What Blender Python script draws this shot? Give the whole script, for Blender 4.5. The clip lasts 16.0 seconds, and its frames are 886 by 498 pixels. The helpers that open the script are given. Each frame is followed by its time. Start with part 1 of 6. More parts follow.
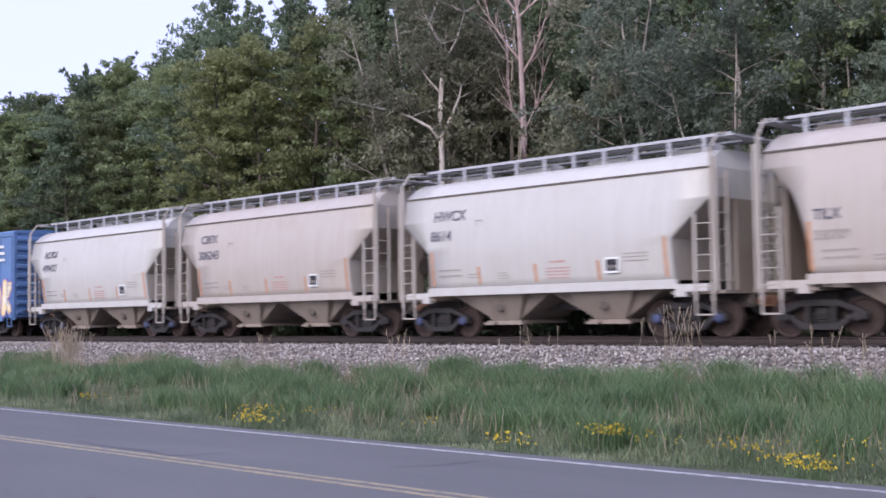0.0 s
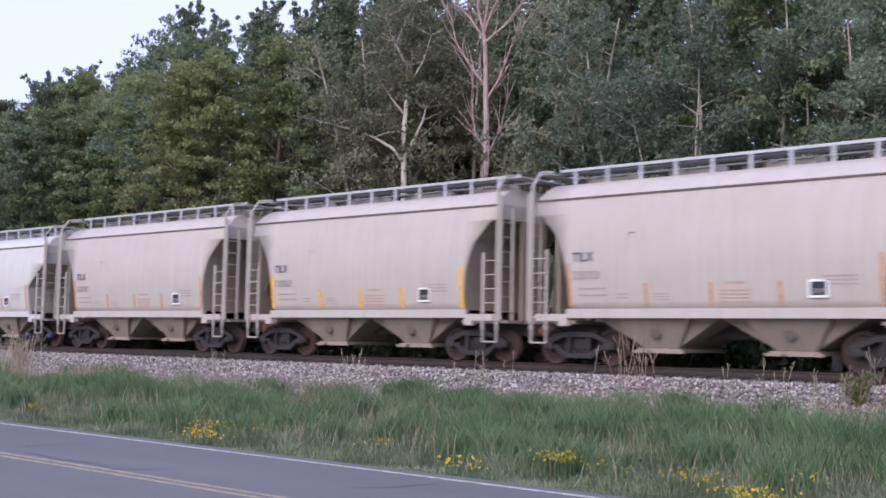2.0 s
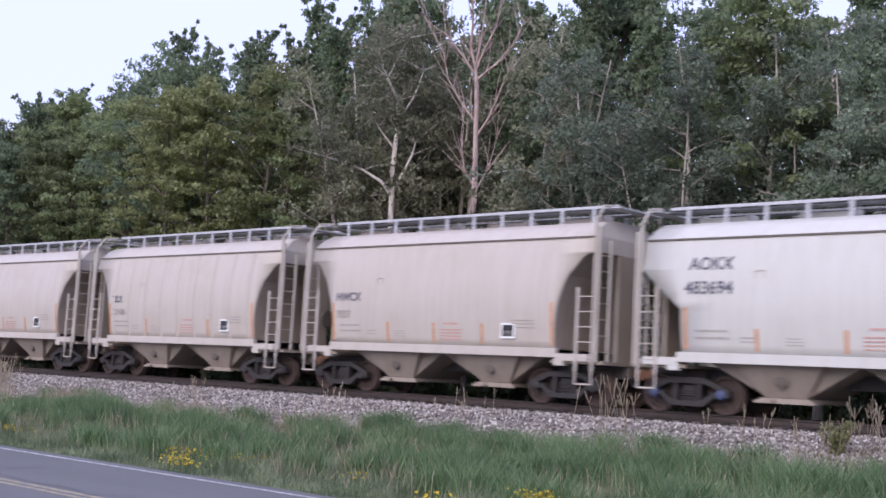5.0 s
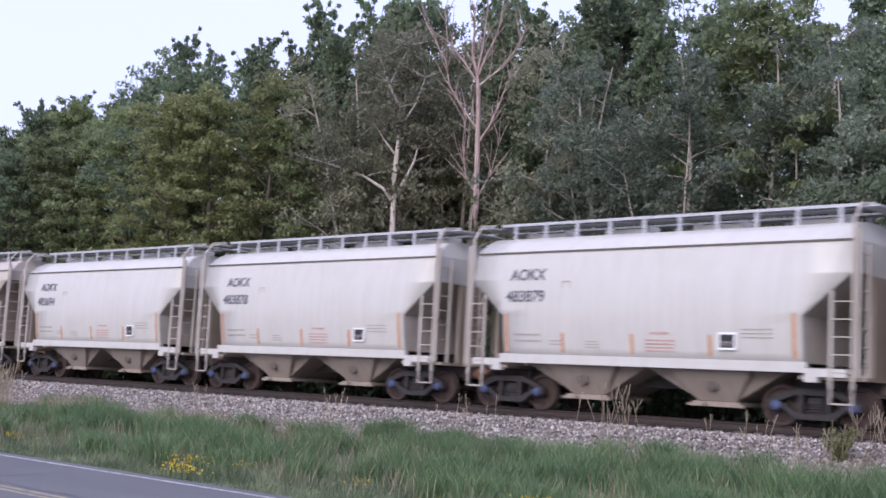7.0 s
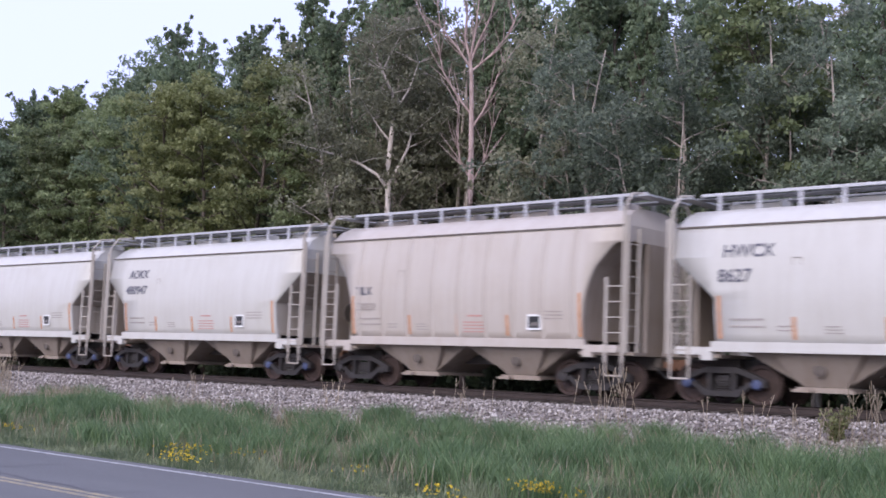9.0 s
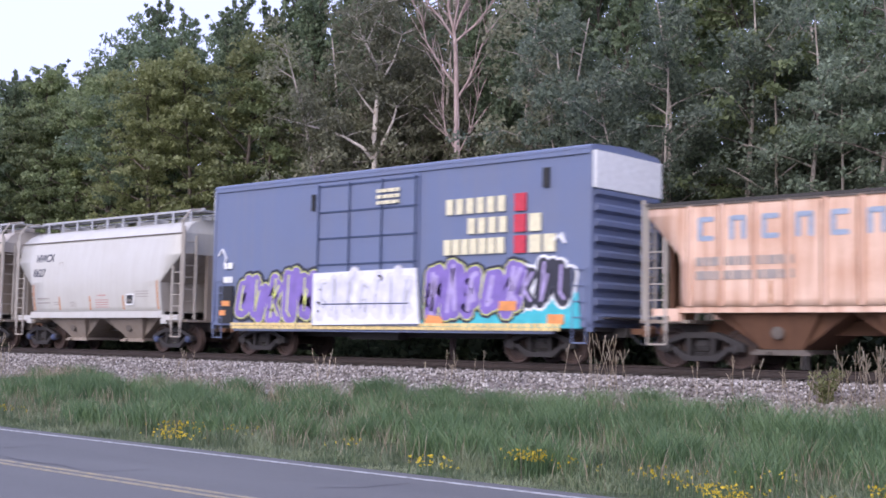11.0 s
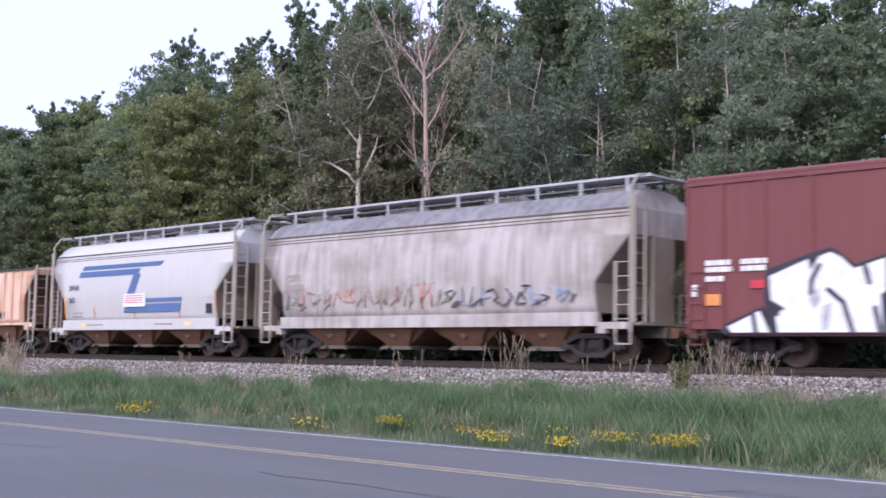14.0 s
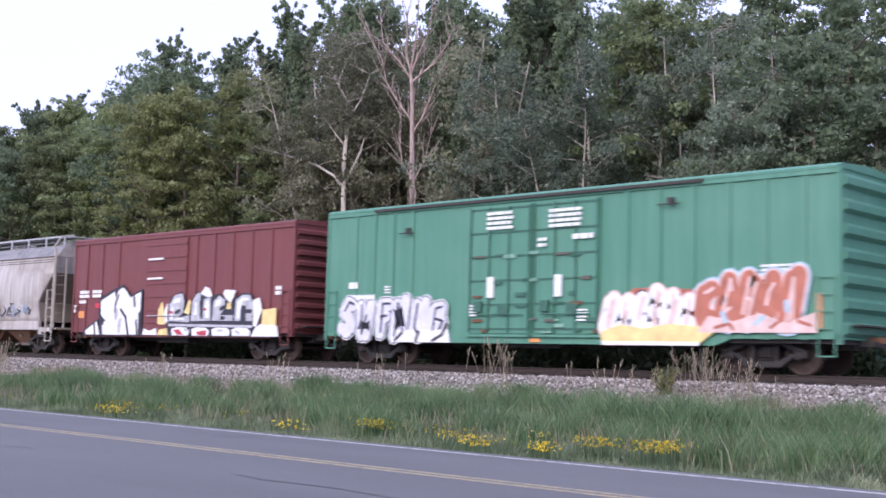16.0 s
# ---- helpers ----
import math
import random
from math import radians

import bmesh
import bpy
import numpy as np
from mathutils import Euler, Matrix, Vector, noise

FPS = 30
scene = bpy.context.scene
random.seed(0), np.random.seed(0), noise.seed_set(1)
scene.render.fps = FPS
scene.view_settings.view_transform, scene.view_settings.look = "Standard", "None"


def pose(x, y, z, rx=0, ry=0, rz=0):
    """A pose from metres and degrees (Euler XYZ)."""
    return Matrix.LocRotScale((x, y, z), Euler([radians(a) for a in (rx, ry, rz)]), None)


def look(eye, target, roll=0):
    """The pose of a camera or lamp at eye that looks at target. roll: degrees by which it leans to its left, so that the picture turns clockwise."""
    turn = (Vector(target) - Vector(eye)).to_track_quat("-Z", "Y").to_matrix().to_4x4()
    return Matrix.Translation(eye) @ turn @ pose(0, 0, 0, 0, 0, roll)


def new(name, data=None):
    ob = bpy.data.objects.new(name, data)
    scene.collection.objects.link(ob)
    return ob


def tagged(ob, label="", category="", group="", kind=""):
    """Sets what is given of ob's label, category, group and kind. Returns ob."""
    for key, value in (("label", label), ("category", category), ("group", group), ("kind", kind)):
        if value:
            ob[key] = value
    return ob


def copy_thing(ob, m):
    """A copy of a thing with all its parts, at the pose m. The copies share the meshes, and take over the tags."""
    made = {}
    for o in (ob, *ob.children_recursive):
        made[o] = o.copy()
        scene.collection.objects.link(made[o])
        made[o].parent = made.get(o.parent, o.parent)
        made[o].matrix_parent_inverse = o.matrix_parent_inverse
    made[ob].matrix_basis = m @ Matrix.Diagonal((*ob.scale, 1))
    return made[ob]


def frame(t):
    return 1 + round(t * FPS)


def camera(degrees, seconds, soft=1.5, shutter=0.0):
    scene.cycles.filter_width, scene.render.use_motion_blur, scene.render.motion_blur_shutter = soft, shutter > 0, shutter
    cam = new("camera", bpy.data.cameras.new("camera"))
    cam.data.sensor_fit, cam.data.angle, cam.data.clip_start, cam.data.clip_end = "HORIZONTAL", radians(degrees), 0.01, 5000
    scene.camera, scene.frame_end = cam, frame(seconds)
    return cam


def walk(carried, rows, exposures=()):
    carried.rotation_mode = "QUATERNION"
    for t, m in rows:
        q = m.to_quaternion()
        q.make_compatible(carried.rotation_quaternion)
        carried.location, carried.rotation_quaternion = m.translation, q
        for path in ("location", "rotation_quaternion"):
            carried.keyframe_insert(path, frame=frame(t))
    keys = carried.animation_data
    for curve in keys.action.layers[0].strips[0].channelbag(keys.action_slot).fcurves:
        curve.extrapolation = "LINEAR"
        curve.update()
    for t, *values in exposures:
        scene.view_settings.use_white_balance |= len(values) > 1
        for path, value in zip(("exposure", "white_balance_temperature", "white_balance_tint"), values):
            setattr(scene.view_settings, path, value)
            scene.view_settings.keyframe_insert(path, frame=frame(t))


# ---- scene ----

# ---------------------------------------------------------------- camera
cam = camera(40.0, 16.0, soft=1.6, shutter=0.3)
PATH = [
    (0, pose(0, 0, 1.70, 93.33, 0.76, 45.08)),
    (0.5, pose(0, 0, 1.70, 93.06, 0.06, 44.21)),
    (1, pose(0, 0, 1.70, 93.77, -0.83, 43.48)),
    (1.5, pose(0, 0, 1.70, 94.16, -0.71, 43.22)),
    (2, pose(0, 0, 1.70, 94.38, -1.18, 43.01)),
    (2.5, pose(0, 0, 1.70, 94.67, -2.21, 42.76)),
    (3, pose(0, 0, 1.70, 94.93, -2.39, 42.54)),
    (3.5, pose(0, 0, 1.70, 95.21, -2.7, 42.32)),
    (4, pose(0, 0, 1.70, 95.59, -3.02, 42.14)),
    (6.5, pose(0, 0, 1.70, 96.31, -3.03, 42.19)),
    (7, pose(0, 0, 1.70, 96.37, -3.08, 42.23)),
    (7.5, pose(0, 0, 1.70, 96.37, -3.09, 42.24)),
    (8, pose(0, 0, 1.70, 96.31, -2.97, 42.19)),
    (8.5, pose(0, 0, 1.70, 96.05, -2.63, 42.19)),
    (9, pose(0, 0, 1.70, 95.7, -2.31, 42.09)),
    (9.5, pose(0, 0, 1.70, 95.29, -2.3, 41.93)),
    (12, pose(0, 0, 1.70, 94.2, -0.29, 41.43)),
    (12.5, pose(0, 0, 1.70, 94.48, -0.6, 41.1)),
    (12.6, pose(0, 0, 1.70, 94.52, -0.66, 41.02)),
    (13, pose(2.29, -0.69, 1.56, 94.67, -0.83, 42.48)),
    (13.5, pose(5.67, -1.73, 1.30, 94.96, -0.87, 44.45)),
    (14, pose(5.66, -1.67, 1.28, 95.13, -0.95, 44.18)),
    (14.5, pose(5.64, -1.62, 1.28, 95.27, -1.09, 43.92)),
    (15, pose(5.62, -1.57, 1.27, 95.38, -1.17, 43.69)),
    (15.5, pose(5.58, -1.52, 1.26, 95.44, -1.44, 43.45)),
    (16, pose(5.57, -1.52, 1.27, 95.33, -1.55, 43.47)),
]
walk(cam, PATH, exposures=[(0, -0.07), (9.5, -0.04), (12, 0.08), (12.6, 0.0), (14, 0.06), (16, 0.12)])

# ---------------------------------------------------------------- light
SUN_ELEVATION, SUN_AZIMUTH = 30.0, 166.0
world = bpy.data.worlds.new("evening_sky")
scene.world = world
world.use_nodes = True
_nt = world.node_tree
_sky = _nt.nodes.new("ShaderNodeTexSky")
_sky.sky_type = "NISHITA"
_sky.sun_disc = False
_sky.sun_elevation = radians(SUN_ELEVATION)
_sky.sun_rotation = radians(SUN_AZIMUTH)
_sky.dust_density = 4.0
_sky.air_density = 1.0
_haze = _nt.nodes.new("ShaderNodeMix")        # a thin, even layer of cloud over the clear sky
_haze.data_type = "RGBA"
_haze.inputs[0].default_value = 0.8
_haze.inputs[7].default_value = (7.1, 7.6, 12.1, 1)
_nt.links.new(_sky.outputs["Color"], _haze.inputs[6])
_nt.links.new(_haze.outputs[2], _nt.nodes["Background"].inputs["Color"])
_nt.nodes["Background"].inputs["Strength"].default_value = 0.15
sun = new("sun", bpy.data.lights.new("sun", "SUN"))
sun.data.energy, sun.data.angle, sun.data.color = 2.3, radians(40), (1.0, 0.925, 0.93)
_a, _e = radians(SUN_AZIMUTH), radians(SUN_ELEVATION)
sun.matrix_world = look((0, 0, 60), Vector((0, 0, 60)) - Vector((math.sin(_a) * math.cos(_e), math.cos(_a) * math.cos(_e), math.sin(_e))))

# ---------------------------------------------------------------- plan
RAIL_TOP = 1.2
TRACK_Y = 26.35
SPEED = 14.68
ROAD_FAR, ROAD_NEAR, EDGE_LINE, CENTRE_LINE = 11.62, 2.4, 11.2, 8.18


# ---------------------------------------------------------------- materials
def nodes_of(name, rough=0.6, metal=0.0):
    m = bpy.data.materials.new(name)
    m.use_nodes = True
    nt = m.node_tree
    b = nt.nodes["Principled BSDF"]
    b.inputs["Roughness"].default_value, b.inputs["Metallic"].default_value = rough, metal
    return m, nt, b


def link(nt, a, b):
    nt.links.new(a, b)


def noise_node(nt, scale, detail=5.0, stretch=(1, 1, 1), source="Object", rough=0.55):
    tc, mp, nz = (nt.nodes.new("ShaderNode" + k) for k in ("TexCoord", "Mapping", "TexNoise"))
    mp.inputs["Scale"].default_value = stretch
    nz.inputs["Scale"].default_value, nz.inputs["Detail"].default_value, nz.inputs["Roughness"].default_value = scale, detail, rough
    link(nt, tc.outputs[source], mp.inputs["Vector"])
    link(nt, mp.outputs["Vector"], nz.inputs["Vector"])
    return nz.outputs["Fac"]


def ramp(nt, fac, stops):
    r = nt.nodes.new("ShaderNodeValToRGB")
    while len(r.color_ramp.elements) < len(stops):
        r.color_ramp.elements.new(0.5)
    for e, (p, c) in zip(r.color_ramp.elements, stops):
        e.position, e.color = p, (*c, 1) if len(c) == 3 else c
    link(nt, fac, r.inputs["Fac"])
    return r.outputs["Color"]


def mix(nt, fac, a, b):
    x = nt.nodes.new("ShaderNodeMix")
    x.data_type = "RGBA"
    for k, v in ((0, fac), (6, a), (7, b)):
        if isinstance(v, (int, float)):
            x.inputs[k].default_value = v
        elif isinstance(v, tuple):
            x.inputs[k].default_value = (*v, 1)
        else:
            link(nt, v, x.inputs[k])
    return x.outputs[2]


def bump(nt, b, height, strength, distance):
    n = nt.nodes.new("ShaderNodeBump")
    n.inputs["Strength"].default_value, n.inputs["Distance"].default_value = strength, distance
    link(nt, height, n.inputs["Height"])
    link(nt, n.outputs["Normal"], b.inputs["Normal"])


def grey(v):
    return (v, v, v)


def paint(name, col, rough=0.4, dirt=(0.2, 0.16, 0.12), amount=0.3, metal=0.0, streak=0.5, patch=0.35):
    """Old paint: vertical streaks of dirt, large stains, a fine mottling."""
    m, nt, b = nodes_of(name, rough, metal)
    s = ramp(nt, noise_node(nt, 2.2, 6, (2.2, 2.2, 0.16)), [(0.42, grey(0)), (0.78, grey(1))])
    p = ramp(nt, noise_node(nt, 0.55, 7, (1, 1, 1.6)), [(0.45, grey(0)), (0.8, grey(1))])
    f = noise_node(nt, 14, 4)
    c = mix(nt, ramp(nt, f, [(0.3, grey(0)), (0.7, grey(0.14))]), col, tuple(v * 0.8 for v in col))
    for mask, k in ((s, amount * streak * 2), (p, amount * patch * 2)):
        mul = nt.nodes.new("ShaderNodeMath")
        mul.operation = "MULTIPLY"
        mul.inputs[1].default_value = min(k, 1)
        link(nt, mask, mul.inputs[0])
        c = mix(nt, mul.outputs[0], c, dirt)
    link(nt, c, b.inputs["Base Color"])
    link(nt, ramp(nt, p, [(0, grey(rough)), (1, grey(min(rough + 0.25, 1)))]), b.inputs["Roughness"])
    bump(nt, b, noise_node(nt, 1.3, 3), 0.25, 0.03)
    return m


def plain(name, col, rough=0.7, var=0.25, scale=9.0, metal=0.0, rel=0.3, dist=0.01):
    m, nt, b = nodes_of(name, rough, metal)
    link(nt, ramp(nt, noise_node(nt, scale, 6), [(0.28, tuple(v * (1 - var) for v in col)), (0.72, tuple(min(v * (1 + var), 1) for v in col))]), b.inputs["Base Color"])
    bump(nt, b, noise_node(nt, scale * 4, 4), rel, dist)
    return m


M = {
    "cream": paint("cream_paint", (0.495, 0.448, 0.405), 0.38, (0.34, 0.26, 0.20), 0.32),
    "white": paint("white_paint", (0.56, 0.545, 0.515), 0.32, (0.36, 0.32, 0.27), 0.24),
    "bright": paint("bright_white_paint", (0.57, 0.56, 0.57), 0.35, (0.42, 0.38, 0.33), 0.2),
    "soiled": paint("soiled_grey_paint", (0.515, 0.480, 0.468), 0.5, (0.20, 0.155, 0.13), 0.75, patch=0.55),
    "tan": paint("faded_tan_paint", (0.80, 0.57, 0.45), 0.6, (0.42, 0.18, 0.085), 0.85),
    "maroon": paint("maroon_paint", (0.170, 0.047, 0.050), 0.5, (0.24, 0.10, 0.10), 0.25),
    "green": paint("green_paint", (0.080, 0.235, 0.165), 0.45, (0.17, 0.33, 0.26), 0.4),
    "blue": paint("blue_paint", (0.145, 0.180, 0.305), 0.45, (0.2, 0.2, 0.24), 0.35),
    "light_blue": paint("light_blue_paint", (0.11, 0.22, 0.45), 0.45, (0.2, 0.2, 0.24), 0.3),
    # dust colour lowered further to hold the shadow under the cars
    "dust": paint("dusty_shaded_underside", (0.32, 0.27, 0.23), 0.75, (0.20, 0.15, 0.11), 0.5),
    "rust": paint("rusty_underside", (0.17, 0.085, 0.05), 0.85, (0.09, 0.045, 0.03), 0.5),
    "dark": plain("dark_steel", (0.050, 0.045, 0.044), 0.75),
    "shade": plain("brown_grey_steel_and_shade", (0.125, 0.105, 0.092), 0.75),
    "frame": plain("truck_casting", (0.030, 0.026, 0.026), 0.7),
    "wheel": plain("rusty_wheel_steel", (0.055, 0.034, 0.028), 0.7, 0.4, 6),
    "cap": plain("blue_bearing_cap", (0.055, 0.072, 0.15), 0.5),
    "steel": plain("galvanised_steel", (0.5, 0.5, 0.52), 0.45, 0.15, 12, 0.3),
    "grating": plain("walkway_grating", (0.16, 0.165, 0.18), 0.6),
    "orange": plain("faded_orange_strip", (0.50, 0.255, 0.14), 0.6),
    "yellow_strip": plain("yellow_orange_strip", (0.75, 0.40, 0.06), 0.5),
    "ink": plain("dark_lettering", (0.10, 0.10, 0.13), 0.6, 0.15),
    "faint": plain("faint_lettering", (0.33, 0.29, 0.27), 0.6, 0.15),
    "redtext": plain("faint_red_lettering", (0.48, 0.25, 0.22), 0.6, 0.15),
    "black": plain("black_paint", (0.018, 0.018, 0.02), 0.6),
    "sign": plain("white_lettering", (0.8, 0.8, 0.8), 0.6, 0.1),
    "logo_blue": plain("blue_stripe_paint", (0.085, 0.155, 0.33), 0.5, 0.12),
    "logo_faded": plain("faded_blue_lettering", (0.30, 0.36, 0.47), 0.6, 0.2),
    "cream_text": plain("cream_lettering", (0.74, 0.68, 0.48), 0.6, 0.15),
    "red_mark": plain("red_paint_mark", (0.55, 0.04, 0.07), 0.5, 0.15),
    "roof_grime": paint("sooty_roof_paint", (0.27, 0.26, 0.27), 0.6, (0.10, 0.10, 0.11), 0.9),
    "seam": plain("weathered_seam", (0.36, 0.30, 0.26), 0.7),
    "rust_rib_shadow": plain("rust_rib_shadow", (0.36, 0.18, 0.11), 0.85, 0.35, 3),
    "blue_dark": plain("dark_blue_door_gear", (0.04, 0.06, 0.13), 0.55),
    "green_dark": plain("dark_green_gear_and_shadow", (0.045, 0.13, 0.095), 0.55),
    "green_pale": plain("sun_bleached_green_paint", (0.20, 0.36, 0.29), 0.6),
    "rail": plain("rusty_rail", (0.04, 0.028, 0.024), 0.7, 0.3),
    "tie": plain("weathered_timber", (0.10, 0.085, 0.075), 0.9, 0.35),
    "spray_white": plain("white_spray_paint", (0.78, 0.78, 0.82), 0.55, 0.12, 3),
    "spray_grey": plain("grey_spray_paint", (0.46, 0.46, 0.50), 0.55, 0.3, 3),
    "spray_black": plain("black_spray_paint", (0.03, 0.03, 0.045), 0.55, 0.2, 3),
    "spray_yellow": plain("yellow_spray_paint", (0.8, 0.62, 0.28), 0.55, 0.2, 3),
    "spray_orange": plain("orange_spray_paint", (0.75, 0.30, 0.10), 0.55, 0.2, 3),
    "spray_brick": plain("brick_red_spray_paint", (0.42, 0.13, 0.09), 0.55, 0.25, 3),
    "spray_pink": plain("pale_pink_spray_paint", (0.72, 0.52, 0.50), 0.55, 0.2, 3),
    "spray_purple": plain("purple_spray_paint", (0.22, 0.15, 0.45), 0.55, 0.2, 3),
    "spray_teal": plain("turquoise_spray_paint", (0.06, 0.45, 0.52), 0.55, 0.2, 3),
    "spray_lime": plain("yellow_green_spray_paint", (0.62, 0.66, 0.2), 0.55, 0.2, 3),
    "spray_lilac": plain("lilac_white_spray_paint", (0.66, 0.65, 0.76), 0.55, 0.15, 3),
    "spray_mauve": plain("mauve_spray_paint", (0.42, 0.34, 0.60), 0.55, 0.2, 3),
    "spray_sky": plain("pale_blue_spray_paint", (0.42, 0.56, 0.68), 0.55, 0.2, 3),
    "spray_rust": plain("rust_red_spray_paint", (0.46, 0.16, 0.11), 0.55, 0.2, 3),
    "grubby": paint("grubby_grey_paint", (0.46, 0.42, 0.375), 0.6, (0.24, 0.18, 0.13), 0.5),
    "spray_red": plain("crimson_spray_paint", (0.5, 0.05, 0.08), 0.55, 0.2, 3),
}


def asphalt():
    m, nt, b = nodes_of("worn_asphalt", 0.85)
    big = noise_node(nt, 0.25, 5, (0.5, 1.6, 1))
    fine = noise_node(nt, 55, 3)
    c = ramp(nt, big, [(0.3, (0.088, 0.089, 0.092)), (0.7, (0.128, 0.128, 0.130))])
    c = mix(nt, ramp(nt, fine, [(0.35, grey(0)), (0.75, grey(0.45))]), c, (0.19, 0.19, 0.20))
    link(nt, c, b.inputs["Base Color"])
    bump(nt, b, fine, 0.5, 0.01)
    return m


def line_paint(name, col):
    m, nt, b = nodes_of(name, 0.7)
    link(nt, mix(nt, ramp(nt, noise_node(nt, 9, 7), [(0.42, grey(0)), (0.66, grey(0.8))]), col, (0.15, 0.15, 0.16)), b.inputs["Base Color"])
    return m


def soil():
    m, nt, b = nodes_of("grassy_soil", 0.95)
    c = ramp(nt, noise_node(nt, 0.8, 7), [(0.3, (0.035, 0.05, 0.018)), (0.55, (0.055, 0.075, 0.025)), (0.75, (0.11, 0.095, 0.055))])
    link(nt, c, b.inputs["Base Color"])
    bump(nt, b, noise_node(nt, 6, 6), 0.8, 0.08)
    return m


def stone():
    m, nt, b = nodes_of("crushed_stone", 0.85)
    g = nt.nodes.new("ShaderNodeNewGeometry")
    c = ramp(nt, g.outputs["Random Per Island"], [(0.0, (0.085, 0.074, 0.066)), (0.3, (0.21, 0.185, 0.168)), (0.7, (0.38, 0.345, 0.318)), (1.0, (0.60, 0.56, 0.53))])
    link(nt, mix(nt, ramp(nt, noise_node(nt, 25, 4), [(0.3, grey(0)), (0.7, grey(0.4))]), c, (0.2, 0.17, 0.16)), b.inputs["Base Color"])
    return m


def leaf(name, dark, mid, light, trans=0.52, patch=0.0):
    """Leaves: each takes its own green; some daylight passes through."""
    m, nt, b = nodes_of(name, 0.55)
    g = nt.nodes.new("ShaderNodeNewGeometry")
    oi = nt.nodes.new("ShaderNodeObjectInfo")
    c = ramp(nt, g.outputs["Random Per Island"], [(0.0, dark), (0.5, mid), (1.0, light)])
    hs = nt.nodes.new("ShaderNodeHueSaturation")
    mr = nt.nodes.new("ShaderNodeMapRange")
    mr.inputs["To Min"].default_value, mr.inputs["To Max"].default_value = 0.7, 1.25
    link(nt, oi.outputs["Random"], mr.inputs["Value"])
    link(nt, mr.outputs["Result"], hs.inputs["Value"])
    link(nt, c, hs.inputs["Color"])
    link(nt, hs.outputs["Color"], b.inputs["Base Color"])
    out = hs.outputs["Color"]
    if patch:                                    # lighter, drier and darker patches in a sward
        out = mix(nt, ramp(nt, noise_node(nt, 0.55, 5), [(0.42, grey(0)), (0.68, grey(patch))]), out, tuple(v * 1.25 + 0.02 for v in light))
        out = mix(nt, ramp(nt, noise_node(nt, 0.9, 4, (1, 1.4, 1)), [(0.40, grey(patch)), (0.55, grey(0))]), out, dark)
        link(nt, out, b.inputs["Base Color"])
    t = nt.nodes.new("ShaderNodeBsdfTranslucent")
    link(nt, out, t.inputs["Color"])
    x = nt.nodes.new("ShaderNodeMixShader")
    x.inputs[0].default_value = trans
    link(nt, b.outputs[0], x.inputs[1])
    link(nt, t.outputs[0], x.inputs[2])
    link(nt, x.outputs[0], nt.nodes["Material Output"].inputs["Surface"])
    return m


def bark(name, a, b_):
    m, nt, b = nodes_of(name, 0.9)
    link(nt, ramp(nt, noise_node(nt, 3, 6, (3, 3, 0.8)), [(0.35, a), (0.65, b_)]), b.inputs["Base Color"])
    bump(nt, b, noise_node(nt, 9, 5, (2, 2, 0.4)), 0.7, 0.03)
    return m


M.update(
    asphalt=asphalt(), soil=soil(), stone=stone(),
    white_line=line_paint("worn_white_line", (0.43, 0.43, 0.45)), yellow_line=line_paint("worn_yellow_line", (0.33, 0.275, 0.175)),
    seal=plain("crack_sealant", (0.07, 0.07, 0.078), 0.6, 0.2),
    leaf_maple=leaf("maple_leaves", (0.143, 0.178, 0.088), (0.211, 0.257, 0.123), (0.314, 0.359, 0.183)),
    leaf_yellow=leaf("light_green_leaves", (0.176, 0.196, 0.086), (0.260, 0.284, 0.123), (0.369, 0.387, 0.183)),
    leaf_aspen=leaf("grey_green_leaves", (0.134, 0.167, 0.123), (0.205, 0.251, 0.180), (0.314, 0.369, 0.264)),
    leaf_dark=leaf("dark_green_leaves", (0.123, 0.165, 0.103), (0.187, 0.244, 0.147), (0.281, 0.343, 0.207)),
    leaf_dry=leaf("brownish_sparse_leaves", (0.163, 0.167, 0.108), (0.237, 0.240, 0.154), (0.336, 0.334, 0.229)),
    grass=leaf("grass_blades", (0.076, 0.110, 0.058), (0.142, 0.188, 0.096), (0.270, 0.296, 0.178), 0.3, 0.85),
    grass_dark=leaf("lush_grass_blades", (0.058, 0.108, 0.050), (0.104, 0.182, 0.078), (0.192, 0.270, 0.126), 0.3, 0.5),
    straw=leaf("dry_straw", (0.22, 0.17, 0.11), (0.36, 0.29, 0.21), (0.50, 0.43, 0.33), 0.2),
    flower=leaf("yellow_petals", (0.48, 0.35, 0.02), (0.62, 0.46, 0.03), (0.72, 0.56, 0.06), 0.2),
    bark_brown=bark("brown_bark", (0.07, 0.055, 0.045), (0.15, 0.12, 0.10)),
    bark_pale=bark("pale_bark", (0.28, 0.24, 0.21), (0.48, 0.42, 0.37)),
    bark_white=bark("white_bark", (0.36, 0.31, 0.27), (0.60, 0.54, 0.49)),
    bark_pink=bark("bare_pinkish_wood", (0.26, 0.185, 0.17), (0.47, 0.36, 0.335)),
)


# ---------------------------------------------------------------- mesh helpers
def part(name, bm, material, parent=None, label="", smooth=False):
    me = bpy.data.meshes.new(name)
    bm.to_mesh(me)
    bm.free()
    if smooth:
        for p in me.polygons:
            p.use_smooth = True
    me.materials.append(material)
    ob = new(name, me)
    ob.parent = parent
    if label:
        tagged(ob, label)
    return ob


def pydata(name, verts, faces, material, parent=None):
    me = bpy.data.meshes.new(name)
    me.from_pydata(verts, [], faces)
    me.materials.append(material)
    ob = new(name, me)
    ob.parent = parent
    return ob


